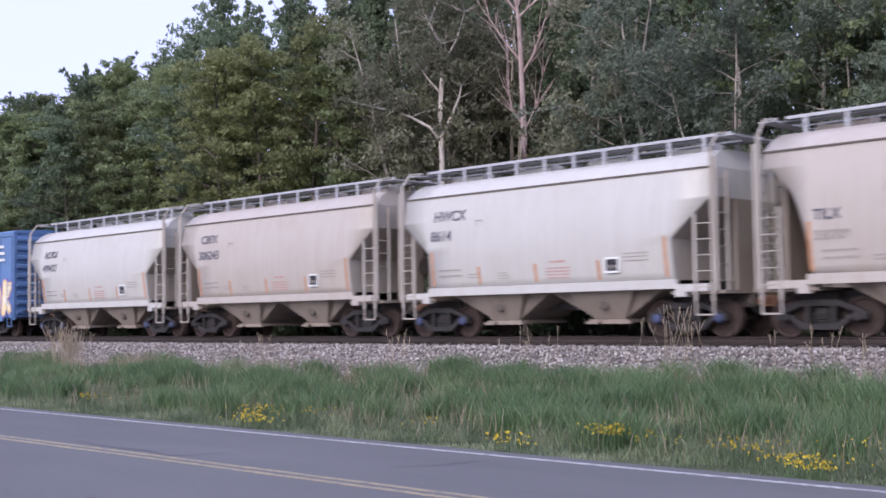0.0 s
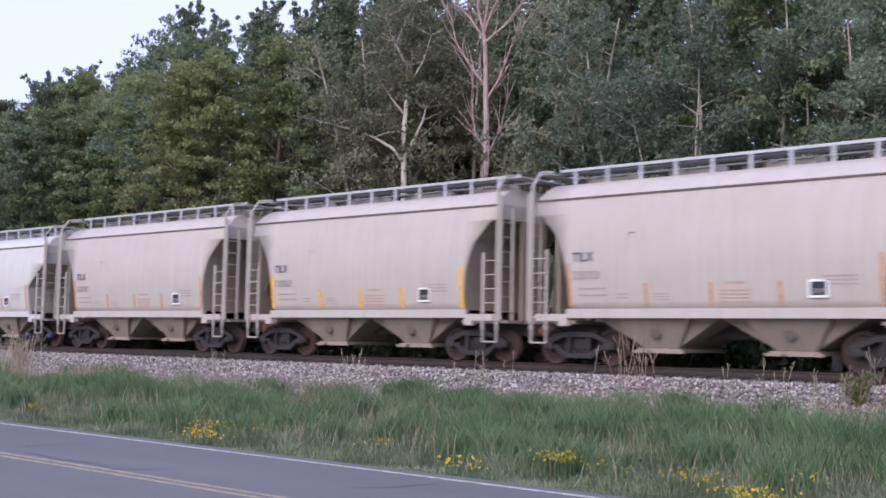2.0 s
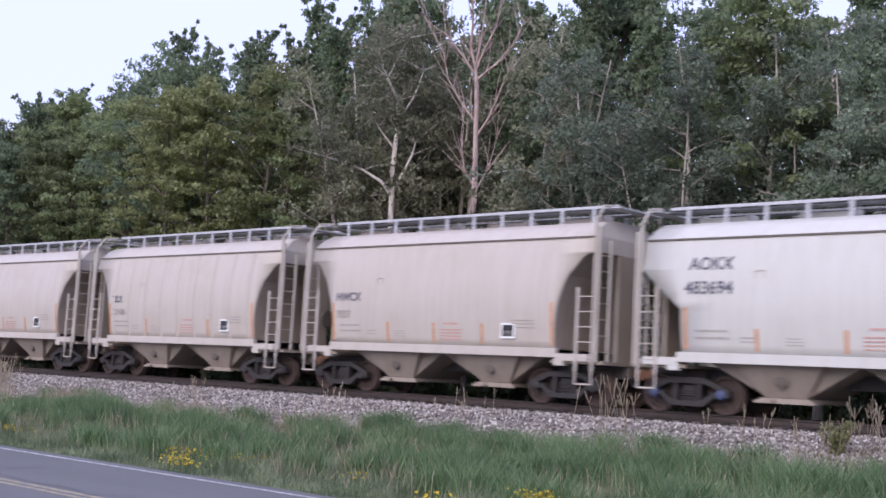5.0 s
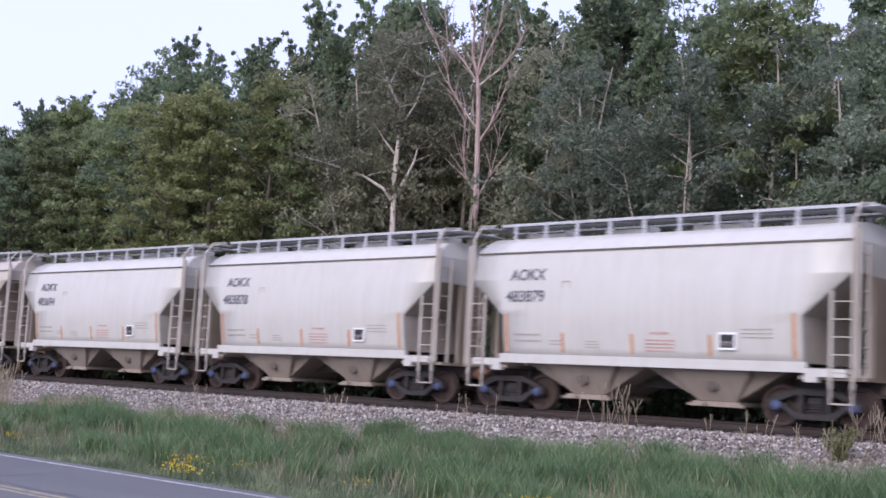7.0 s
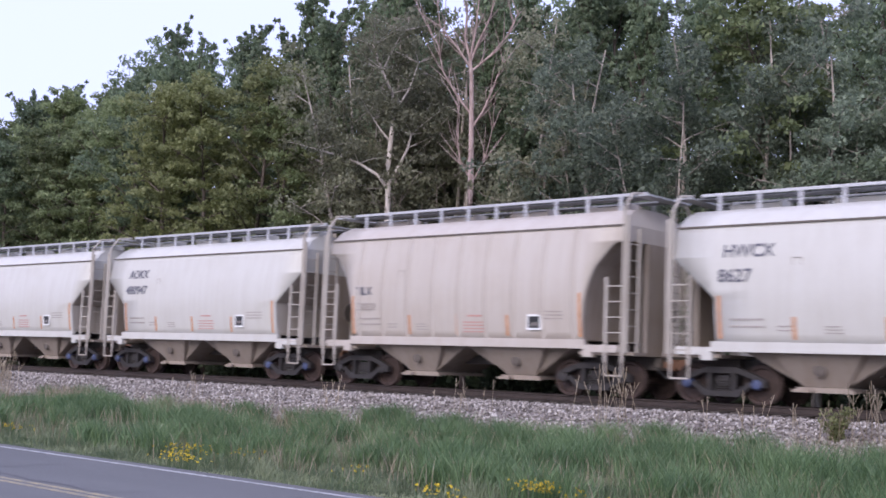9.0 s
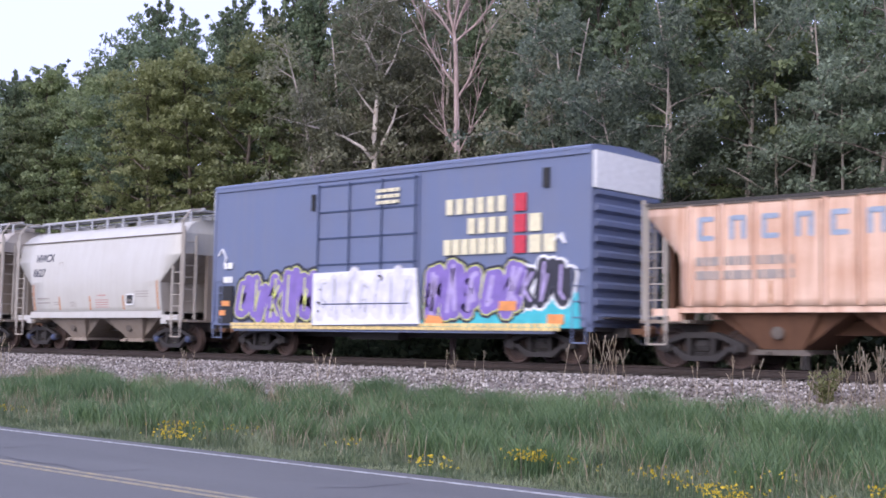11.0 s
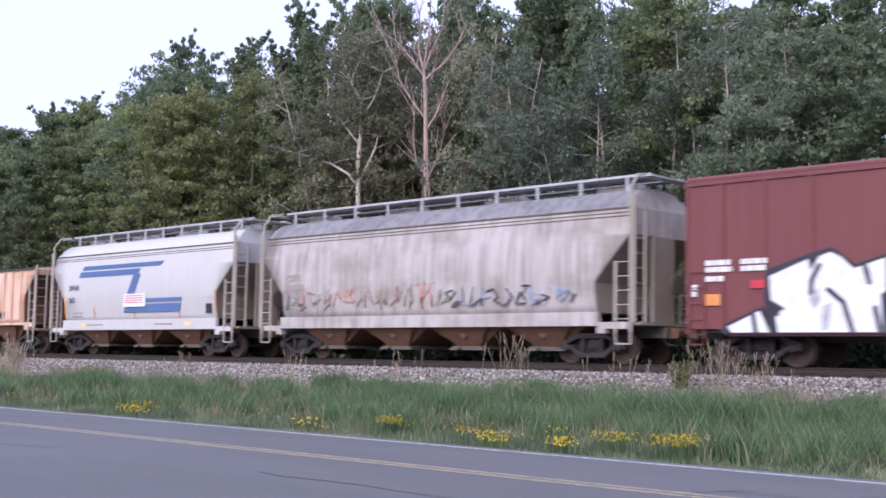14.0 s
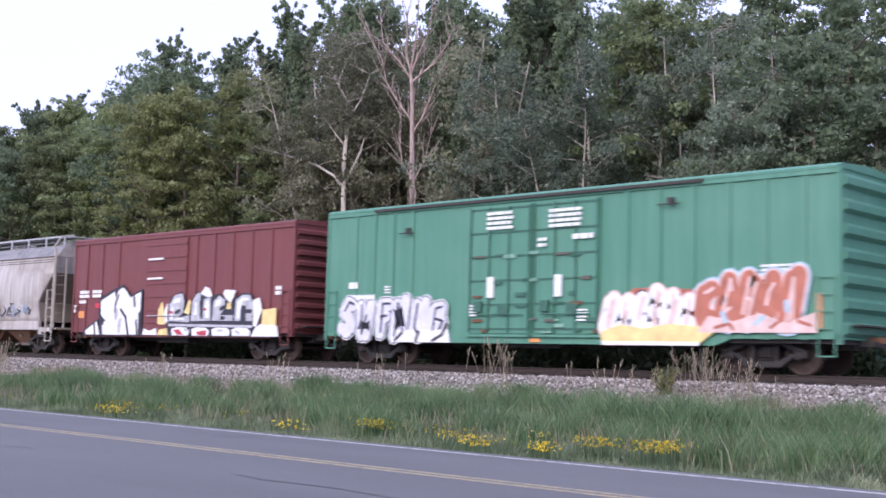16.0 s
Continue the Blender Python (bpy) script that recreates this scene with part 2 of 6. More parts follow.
def quads(name, verts, material, parent=None):
    """A mesh of loose three- or four-cornered pieces from an array of corners, n x c x 3."""
    verts = np.asarray(verts, dtype=np.float32)
    n, c = verts.shape[:2]
    v = verts.reshape(-1, 3)
    me = bpy.data.meshes.new(name)
    me.vertices.add(n * c)
    me.vertices.foreach_set("co", v.ravel())
    me.loops.add(n * c)
    me.loops.foreach_set("vertex_index", np.arange(n * c, dtype=np.int32))
    me.polygons.add(n)
    me.polygons.foreach_set("loop_start", np.arange(n, dtype=np.int32) * c)
    me.update(calc_edges=True)
    me.materials.append(material)
    ob = new(name, me)
    ob.parent = parent
    return ob


def box(bm, x0, x1, y0, y1, z0, z1):
    vs = [bm.verts.new((x, y, z)) for x in (x0, x1) for y in (y0, y1) for z in (z0, z1)]
    for f in ((0, 1, 3, 2), (4, 6, 7, 5), (0, 4, 5, 1), (2, 3, 7, 6), (0, 2, 6, 4), (1, 5, 7, 3)):
        bm.faces.new([vs[i] for i in f])


def boxes(*dims):
    bm = bmesh.new()
    for d in dims:
        box(bm, *d)
    return bm


def bar(bm, a, b, w, n=6, w2=None):
    """A round bar from a to b, of radius w, tapering to w2."""
    a, b = Vector(a), Vector(b)
    w2 = w if w2 is None else w2
    q = (b - a).to_track_quat("Z", "Y")
    ra = [bm.verts.new(a + q @ Vector((w * math.cos(k * math.tau / n), w * math.sin(k * math.tau / n), 0))) for k in range(n)]
    rb = [bm.verts.new(b + q @ Vector((w2 * math.cos(k * math.tau / n), w2 * math.sin(k * math.tau / n), 0))) for k in range(n)]
    for k in range(n):
        bm.faces.new((ra[k], ra[(k + 1) % n], rb[(k + 1) % n], rb[k]))
    bm.faces.new(ra[::-1])
    bm.faces.new(rb)


def lathe(bm, prof, n=24):
    """Turns a profile of (radius, y) round the y axis."""
    rings = []
    for r, y in prof:
        rings.append([bm.verts.new((r * math.cos(k * math.tau / n), y, r * math.sin(k * math.tau / n))) for k in range(n)])
    for a, b in zip(rings, rings[1:]):
        for k in range(n):
            bm.faces.new((a[k], a[(k + 1) % n], b[(k + 1) % n], b[k]))
    bm.faces.new(rings[0][::-1])
    bm.faces.new(rings[-1])


def prism(bm, pts, y0, y1):
    """A flat outline of (x, z) points, thick from y0 to y1."""
    a = [bm.verts.new((x, y0, z)) for x, z in pts]
    b = [bm.verts.new((x, y1, z)) for x, z in pts]
    n = len(pts)
    bm.faces.new(a)
    bm.faces.new(b[::-1])
    for k in range(n):
        bm.faces.new((a[k], b[k], b[(k + 1) % n], a[(k + 1) % n]))


def strip(name, x0, x1, z0, z1, y, material, parent, label=""):
    """A thin painted mark on the side that stands at y."""
    return part(name, boxes((x0, x1, y - 0.008, y + 0.01, z0, z1)), material, parent, label)


def side_strip(name, x0, x1, z0, z1, side_y, material, parent, label="", proud=0.006):
    """A painted strip that follows a curved side."""
    bm = bmesh.new()
    zs = [z0 + (z1 - z0) * k / 5 for k in range(6)]
    front = [[bm.verts.new((x, side_y(z) - proud, z)) for x in (x0, x1)] for z in zs]
    back = [[bm.verts.new((x, side_y(z) + 0.02, z)) for x in (x0, x1)] for z in zs]
    for (a, b), (c, d), (e, f), (g, h) in zip(front, front[1:], back, back[1:]):
        bm.faces.new((a, b, d, c)), bm.faces.new((e, a, c, g)), bm.faces.new((b, f, h, d))
    return part(name, bm, material, parent, label)


def lettering(text, x, z, y, size, material, parent, stretch=1.0, lean=0.0):
    """Words on a side that faces -y: x is their left end, z their base; lean: degrees by which the side leans back."""
    cu = bpy.data.curves.new("lettering", "FONT")
    cu.body, cu.size, cu.extrude, cu.offset = text, size, 0.004, 0.008
    tmp = new("lettering", cu)
    bpy.context.view_layer.update()
    me = bpy.data.meshes.new_from_object(tmp.evaluated_get(bpy.context.evaluated_depsgraph_get()))
    bpy.data.objects.remove(tmp)
    me.materials.clear()
    me.materials.append(material)
    ob = new("lettering", me)
    ob.parent = parent
    ob.matrix_basis = pose(x, y, z, 90 - lean) @ Matrix.Diagonal((stretch, 1, 1, 1))
    return ob


def thing(name, label, category, group=""):
    return tagged(new(name), label, category, group)

# ---------------------------------------------------------------- ground, road, track
def ground_height(x, y):
    """The lie of the land across the road, the verge, the bank and the wood."""
    ys = (-60, 1.2, 2.2, 11.5, 11.9, 13.5, 16.5, 19.5, 21.6, 22.4, 30.5, 33, 60)
    zs = (-0.1, -0.06, -0.03, -0.03, -0.06, -0.16, -0.08, 0.06, 0.36, 0.5, 0.5, 0.6, 0.9)
    z = float(np.interp(y, ys, zs))
    if 11.9 < y < 21.8 or y > 31 or y < 1:
        z += 0.05 * noise.noise((x * 0.5, y * 0.7, 0)) * min(1.0, (y - 11.9) if y > 11 else 1.0)
    return z


def build_ground():
    xs = sorted(set([-2500, -1200, -600, -300, -200, -150] + [-120 + 1.5 * k for k in range(96)] + [30, 45, 70, 120, 250, 600, 1500, 2500]))
    ys = [-2500, -1000, -400, -150, -60, -30, -15, -8, -4, 0, 1.2, 2.2, 4.4, 8, 11.5, 11.9, 12.4, 13, 13.5, 14.2, 15, 15.8, 16.5, 17.3, 18, 18.8, 19.5, 20.3, 21, 21.6, 22.4, 26, 30.5, 31.5, 33, 36, 40, 46, 60, 120, 300, 900, 2500]
    verts = [(x, y, ground_height(x, y)) for x in xs for y in ys]
    n = len(ys)
    faces = [(i * n + j, (i + 1) * n + j, (i + 1) * n + j + 1, i * n + j + 1) for i in range(len(xs) - 1) for j in range(n - 1)]
    ob = pydata("ground", verts, faces, M["soil"])
    for p in ob.data.polygons:
        p.use_smooth = True
    tagged(ob, "rough grassy ground from road verge to wood", "ground", kind="structure")


def build_road():
    xs = [-2400, -900, -400] + [-200 + 10 * k for k in range(31)] + [300, 900, 2400]
    ys = [ROAD_NEAR, 5.3, CENTRE_LINE, 9.8, ROAD_FAR]
    crown = [0.0, 0.03, 0.05, 0.035, 0.0]
    bm = bmesh.new()
    top = [[bm.verts.new((x, y, z)) for y, z in zip(ys, crown)] for x in xs]
    for a, b in zip(top, top[1:]):
        for j in range(len(ys) - 1):
            bm.faces.new((a[j], b[j], b[j + 1], a[j + 1]))
        for j, y in ((0, ROAD_NEAR - 0.02), (len(ys) - 1, ROAD_FAR + 0.02)):
            va, vb = bm.verts.new((a[j].co.x, y, -0.3)), bm.verts.new((b[j].co.x, y, -0.3))
            bm.faces.new((a[j], va, vb, b[j]) if j == 0 else (a[j], b[j], vb, va))
    road = tagged(part("road", bm, M["asphalt"]), "worn grey asphalt two-lane road with sealed cracks", "road", kind="structure")

    def stripe(name, y, w, z0, material, label):
        bm = bmesh.new()
        box(bm, -900, 300, y - w / 2, y + w / 2, z0 - 0.02, z0 + 0.006)
        part(name, bm, material, road, label)
    stripe("edge_line", EDGE_LINE, 0.08, 0.0095, M["white_line"], "worn white edge line")
    stripe("centre_line", CENTRE_LINE - 0.10, 0.085, 0.0495, M["yellow_line"], "worn yellow centre line")
    stripe("centre_line", CENTRE_LINE + 0.10, 0.085, 0.0495, M["yellow_line"], "worn yellow centre line")
    rnd = random.Random(4)
    for k in range(26):
        x, y = rnd.uniform(-40, 4), rnd.uniform(5.2, 10.9)
        bm = bmesh.new()
        along = rnd.random() < 0.55
        pts = [(x, y)]
        for s in range(rnd.randint(4, 8)):
            x += rnd.uniform(0.25, 0.6) if along else rnd.uniform(-0.2, 0.2)
            y += rnd.uniform(-0.12, 0.12) if along else rnd.uniform(0.12, 0.3)
            if not (ROAD_NEAR + 0.2 < y < EDGE_LINE - 0.1):
                break
            pts.append((x, y))
        for (xa, ya), (xb, yb) in zip(pts, pts[1:]):
            w = rnd.uniform(0.008, 0.02)
            za, zb = (float(np.interp(v, ys, crown)) + 0.004 for v in (ya, yb))
            dx, dy = (0, w) if along else (w, 0)
            f = [bm.verts.new(p) for p in ((xa - dx, ya - dy, za), (xb - dx, yb - dy, zb), (xb + dx, yb + dy, zb), (xa + dx, ya + dy, za))]
            bm.faces.new(f)
        if bm.faces:
            bmesh.ops.recalc_face_normals(bm, faces=bm.faces[:])
            part("crack_seal", bm, M["seal"], road, "dark sealed crack")
        else:
            bm.free()


def build_track():
    track = tagged(new("railway_track"), "rusty single railway track on a grey stone bank", "railway track", kind="structure")
    prof = [(-0.07, -0.17), (0.07, -0.17), (0.07, -0.155), (0.012, -0.13), (0.012, -0.045), (0.036, -0.03), (0.036, 0), (-0.036, 0), (-0.036, -0.03), (-0.012, -0.045), (-0.012, -0.13), (-0.07, -0.155)]
    for s in (-1, 1):
        bm = bmesh.new()
        y = TRACK_Y + s * 0.755
        a = [bm.verts.new((-400, y + u, RAIL_TOP + v)) for u, v in prof]
        b = [bm.verts.new((500, y + u, RAIL_TOP + v)) for u, v in prof]
        for k in range(len(prof)):
            bm.faces.new((a[k], a[(k + 1) % len(prof)], b[(k + 1) % len(prof)], b[k]))
        bmesh.ops.recalc_face_normals(bm, faces=bm.faces[:])
        part("rail", bm, M["rail"], track, "rust-brown steel rail")
    # the bank of crushed stone: a bed, and loose stones over it
    sec = [(20.7, 0.2), (21.5, 0.40), (23.6, 0.90), (24.5, 0.96), (25.2, 0.93), (27.5, 0.93), (28.5, 0.96), (29.2, 0.9), (31.4, 0.4)]
    bm = bmesh.new()
    a = [bm.verts.new((-400, y, z - 0.03)) for y, z in sec]
    b = [bm.verts.new((500, y, z - 0.03)) for y, z in sec]
    for k in range(len(sec) - 1):
        bm.faces.new((a[k], b[k], b[k + 1], a[k + 1]))
    part("stone_bed", bm, M["stone"], track)
    rs = np.random.RandomState(3)
    n = 40000
    x = -85 + 88 * rs.rand(n) ** 0.8
    y = 20.9 + (25.1 - 20.9) * rs.rand(n)
    y += 0.12 * np.sin(x * 0.9) + 0.1 * np.sin(x * 2.3)
    z = np.interp(y, [p[0] for p in sec], [p[1] for p in sec]) + rs.rand(n) * 0.03 - 0.015
    base = np.array([(1, 0, 0), (-1, 0, 0), (0, 1, 0), (0, -1, 0), (0, 0, 1), (0, 0, -1)], float)
    tri = np.array([(0, 2, 4), (2, 1, 4), (1, 3, 4), (3, 0, 4), (2, 0, 5), (1, 2, 5), (3, 1, 5), (0, 3, 5)])
    size = (0.026 + 0.042 * rs.rand(n) ** 1.5)[:, None, None]
    v = base[None] * (0.7 + 0.6 * rs.rand(n, 6, 1)) * size
    v[:, :, 2] *= 0.75
    ang = rs.rand(n) * math.tau
    tilt = rs.rand(n) * 1.2
    ca, sa, ct, st = np.cos(ang)[:, None], np.sin(ang)[:, None], np.cos(tilt)[:, None], np.sin(tilt)[:, None]
    vx, vy, vz = v[..., 0].copy(), v[..., 1].copy(), v[..., 2].copy()
    vy, vz = ct * vy - st * vz, st * vy + ct * vz
    v[..., 0], v[..., 1], v[..., 2] = ca * vx - sa * vy + x[:, None], sa * vx + ca * vy + y[:, None], vz + z[:, None]
    me = bpy.data.meshes.new("crushed_stone")
    me.vertices.add(n * 6)
    me.vertices.foreach_set("co", v.astype(np.float32).ravel())
    idx = (tri[None] + (np.arange(n) * 6)[:, None, None]).astype(np.int32).ravel()
    me.loops.add(len(idx))
    me.loops.foreach_set("vertex_index", idx)
    me.polygons.add(n * 8)
    me.polygons.foreach_set("loop_start", np.arange(n * 8, dtype=np.int32) * 3)
    me.update(calc_edges=True)
    me.materials.append(M["stone"])
    st_ob = new("crushed_stone", me)
    st_ob.parent = track
    tagged(st_ob, "loose grey crushed stone", kind="stuff")
    # timber cross ties
    tie = boxes((-0.11, 0.11, TRACK_Y - 1.3, TRACK_Y + 1.3, RAIL_TOP - 0.33, RAIL_TOP - 0.18))
    first = part("tie", tie, M["tie"], track)
    first.location.x = -80
    for k in range(1, 230):
        ob = new("tie", first.data)
        ob.parent = track
        ob.location.x = -80 + 0.51 * k


build_ground()
build_road()
build_track()


# ---------------------------------------------------------------- train
WHEEL_R = 0.457


def wheelset_mesh(bm):
    for s in (-1, 1):
        lathe(bm, [(0.09, s * 0.86), (0.13, s * 0.86), (0.15, s * 0.80), (0.36, s * 0.79), (0.385, s * 0.84), (WHEEL_R, s * 0.84), (WHEEL_R, s * 0.745), (WHEEL_R + 0.025, s * 0.735), (WHEEL_R + 0.02, s * 0.71), (0.38, s * 0.71), (0.35, s * 0.75), (0.14, s * 0.74), (0.09, s * 0.70)], 26)
    lathe(bm, [(0.085, -0.98), (0.085, 0.98)], 10)
    bmesh.ops.recalc_face_normals(bm, faces=bm.faces[:])


def add_truck(car, x, cap):
    truck = part("truck", boxes((-0.16, 0.16, -1.0, 1.0, 0.42, 0.66), (-0.28, 0.28, -0.3, 0.3, 0.6, 0.8)), M["frame"], car, "dark cast-steel truck with two axles")
    truck.location = (x, 0, 0)
    for s in (-1, 1):
        bm = bmesh.new()
        y0, y1 = s * 0.94, s * 1.10
        prism(bm, [(-1.12, 0.40), (-1.12, 0.56), (-0.98, 0.63), (-0.42, 0.84), (0.42, 0.84), (0.98, 0.63), (1.12, 0.56), (1.12, 0.40), (0.98, 0.40), (0.92, 0.52), (0.46, 0.70), (-0.46, 0.70), (-0.92, 0.52), (-0.98, 0.40)], y0, y1)
        prism(bm, [(-0.82, 0.46), (-0.70, 0.50), (-0.34, 0.29), (0.34, 0.29), (0.70, 0.50), (0.82, 0.46), (0.44, 0.17), (-0.44, 0.17)], y0, y1)
        for c in (-0.36, 0.27):
            box(bm, c, c + 0.10, min(y0, y1), max(y0, y1), 0.25, 0.74)
        for a in (-1, 1):
            bar(bm, (a * 0.66, s * 0.96, 0.47), (a * 0.66, s * 1.08, 0.47), 0.05, 6)
        bmesh.ops.recalc_face_normals(bm, faces=bm.faces[:])
        part("side_frame", bm, M["frame"], truck)
        bm = bmesh.new()
        for c in (-0.14, 0.0, 0.14):
            for k in range(5):
                lz = 0.30 + 0.055 * k
                bar(bm, (c, s * 1.02, lz), (c, s * 1.02, lz + 0.03), 0.062, 7)
        tagged(part("spring", bm, M["dark"], truck, "rusty coil springs"), kind="stuff")
        for a in (-1, 1):
            bm = bmesh.new()
            lathe(bm, [(0.115, s * 0.93), (0.125, s * 1.10), (0.105, s * 1.135), (0.05, s * 1.15)], 12)
            bmesh.ops.recalc_face_normals(bm, faces=bm.faces[:])
            b = part("bearing_cap", bm, M[cap], truck)
            b.location = (a * 0.89, 0, WHEEL_R)
    for a in (-1, 1):
        bm = bmesh.new()
        wheelset_mesh(bm)
        w = part("wheelset", bm, M["wheel"], truck, "rusty brown steel wheels on an axle")
        w.location = (a * 0.89, 0, WHEEL_R)
    return truck


def add_coupler(car, x, s):
    bm = bmesh.new()
    box(bm, min(x - s * 0.75, x), max(x - s * 0.75, x), -0.09, 0.09, 0.78, 0.93)
    prism(bm, [(x - s * 0.05, 0.72), (x + s * 0.14, 0.72), (x + s * 0.20, 0.80), (x + s * 0.20, 0.92), (x + s * 0.12, 1.0), (x - s * 0.05, 1.0)], -0.16, 0.16)
    bmesh.ops.recalc_face_normals(bm, faces=bm.faces[:])
    part("coupler", bm, M["rust"], car, "rusty knuckle coupler")
    bm = bmesh.new()
    pts = [(x - s * 0.3, -0.3, 0.8), (x, -0.33, 0.55), (x + s * 0.2, -0.3, 0.5)]
    tube_pts(bm, pts, 0.025)
    part("brake_hose", bm, M["black"], car)


def tube_pts(bm, pts, r, n=5):
    for a, b in zip(pts, pts[1:]):
        bar(bm, a, b, r, n)


def ladder(car, a0, a1, z0, z1a, z1b, rungs, material, name="ladder"):
    """Two stiles from z0 up to z1a and z1b at the foot points a0 and a1 (x, y), with rungs."""
    bm = bmesh.new()
    for (x, y), z1 in ((a0, z1a), (a1, z1b)):
        box(bm, x - 0.035, x + 0.035, y - 0.03, y + 0.03, z0, z1)
    for z in rungs:
        bar(bm, (*a0, z), (*a1, z), 0.016, 5)
    return part(name, bm, material, car)


def hopper_car(label, paint_name, half, eave, cut, bays, sill=(1.18, 1.41), ribs=0, rib_depth=0.018, truck_x=None, under="dust", cap="frame", strips=(), roofline=0.52, walkway=True, width=1.62, end_gap=0.70, roof_paint=None, slope=None, corner=None, cut_low=2.4, top_drop=0.73, bulge=0.24):
    """A covered hopper wagon. Its side ends in a straight or a round cut above the trucks."""
    car = thing("hopper_car", label, "freight car", "cars of the train")
    P = M[paint_name]
    low = half - (1.12 if cut == "straight" else 1.2) if corner is None else corner
    top_cut = eave - top_drop if cut == "straight" else eave - 0.40

    def end_x(z):
        if z >= top_cut:
            return half
        if cut == "straight":
            return low + (half - low) * max(0.0, (z - cut_low) / (top_cut - cut_low))
        u = min(1.0, (z - sill[1]) / (top_cut - sill[1]))
        return low + (half - low) * (1 - math.sqrt(max(0.0, 1 - u * u)))

    zs = sorted(set([sill[1], 1.6, 1.9, 2.2, 2.4, 2.6, 2.9, 3.1, 3.25, top_cut - 0.12, top_cut - 0.05, top_cut, top_cut + 0.01, eave - 0.2, eave]))
    zs = [z for z in zs if sill[1] <= z <= eave]
    prof = [(width - bulge + bulge * math.sin(math.pi * min(1, 0.15 + 0.8 * (z - sill[1]) / (eave - sill[1]))), z) for z in zs]
    ywall = {round(z, 3): y for y, z in prof}
    if roofline > 0.2:
        prof += [(prof[-1][0] - 0.07, eave + 0.07), (prof[-1][0] - 0.28, eave + roofline * 0.55), (0.85, eave + roofline * 0.85), (0.4, eave + roofline * 0.97)]
    else:
        prof += [(prof[-1][0] - 0.04, eave + roofline * 0.6), (0.8, eave + roofline)]

    def side_y(z):
        return -float(np.interp(z, [p[1] for p in prof], [p[0] for p in prof])) - 0.004
    bm = bmesh.new()
    rows = []
    for y, z in prof:
        e = end_x(z) if z < eave else half - max(0, (z - eave) * 0.35)
        xs = [-e] + [-low + 2 * low * k / 8 for k in range(9)] + [e]
        rows.append(([bm.verts.new((x, -y, z)) for x in xs], [bm.verts.new((x, y, z)) for x in xs]))
    for (a, b), (c, d) in zip(rows, rows[1:]):
        for k in range(len(a) - 1):
            bm.faces.new((a[k], a[k + 1], c[k + 1], c[k]))
            bm.faces.new((b[k + 1], b[k], d[k], d[k + 1]))
        bm.faces.new((b[0], a[0], c[0], d[0]))
        bm.faces.new((a[-1], b[-1], d[-1], c[-1]))
    a, b = rows[-1]
    for k in range(len(a) - 1):
        bm.faces.new((a[k], a[k + 1], b[k + 1], b[k]))
    a, b = rows[0]
    for k in range(len(a) - 1):
        bm.faces.new((a[k + 1], a[k], b[k], b[k + 1]))
    bmesh.ops.remove_doubles(bm, verts=bm.verts[:], dist=0.0005)
    bmesh.ops.recalc_face_normals(bm, faces=bm.faces[:])
    body = part("body", bm, P, car, smooth=True)
    for p in body.data.polygons:
        p.use_smooth = abs(p.normal.x) < 0.15
    if roof_paint:
        bm = bmesh.new()
        top = [(y + 0.006, z + 0.006) for y, z in prof if z >= eave]
        ring = [(-y, z) for y, z in top] + [(y, z) for y, z in top[::-1]]
        va, vb = ([bm.verts.new((x, y, z)) for y, z in ring] for x in (-half + 0.25, half - 0.25))
        for k in range(len(ring) - 1):
            bm.faces.new((va[k], vb[k], vb[k + 1], va[k + 1]))
        part("roof", bm, M[roof_paint], car, "sooty dark roof sheet")
    # slope sheets at the ends, set just outside the body: grime with shade put into the colour
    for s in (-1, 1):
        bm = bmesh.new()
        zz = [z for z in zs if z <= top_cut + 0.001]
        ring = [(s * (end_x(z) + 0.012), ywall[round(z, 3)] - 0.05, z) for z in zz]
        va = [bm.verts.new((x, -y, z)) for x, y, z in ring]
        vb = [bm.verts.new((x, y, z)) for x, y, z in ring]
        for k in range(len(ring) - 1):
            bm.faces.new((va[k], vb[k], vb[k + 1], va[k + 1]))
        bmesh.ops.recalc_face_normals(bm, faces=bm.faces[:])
        part("slope_sheet", bm, M[slope or ("rust" if under != "dust" else "dust")], car, "grimy sloped end sheet, colour darkened for shade")
        part("end_post", boxes((s * (half - 0.02) - 0.06, s * (half - 0.02) + 0.06, -0.5, 0.5, 1.05, top_cut)), M["rust"] if under != "dust" and not slope else M["dust"], car)
    # eave rail, side sill
    for s in (-1, 1):
        y = s * width
        ye = s * (ywall[round(eave, 3)] + 0.005)
        # road-side rail in the dark shade colour: a painted shadow line under the roof
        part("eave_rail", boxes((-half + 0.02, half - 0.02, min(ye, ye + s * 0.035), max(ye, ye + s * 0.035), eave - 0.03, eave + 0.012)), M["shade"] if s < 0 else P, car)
        w = width - 0.045
        part("side_sill", boxes((-low - 0.1, low + 0.1, min(s * w, s * (w - 0.14)), max(s * w, s * (w - 0.14)), *sill), (-half + 0.1, -low - 0.1, min(s * w, s * (w - 0.1)), max(s * w, s * (w - 0.1)), sill[0] - 0.08, sill[0] + 0.10), (low + 0.1, half - 0.1, min(s * w, s * (w - 0.1)), max(s * w, s * (w - 0.1)), sill[0] - 0.08, sill[0] + 0.10)), P, car)
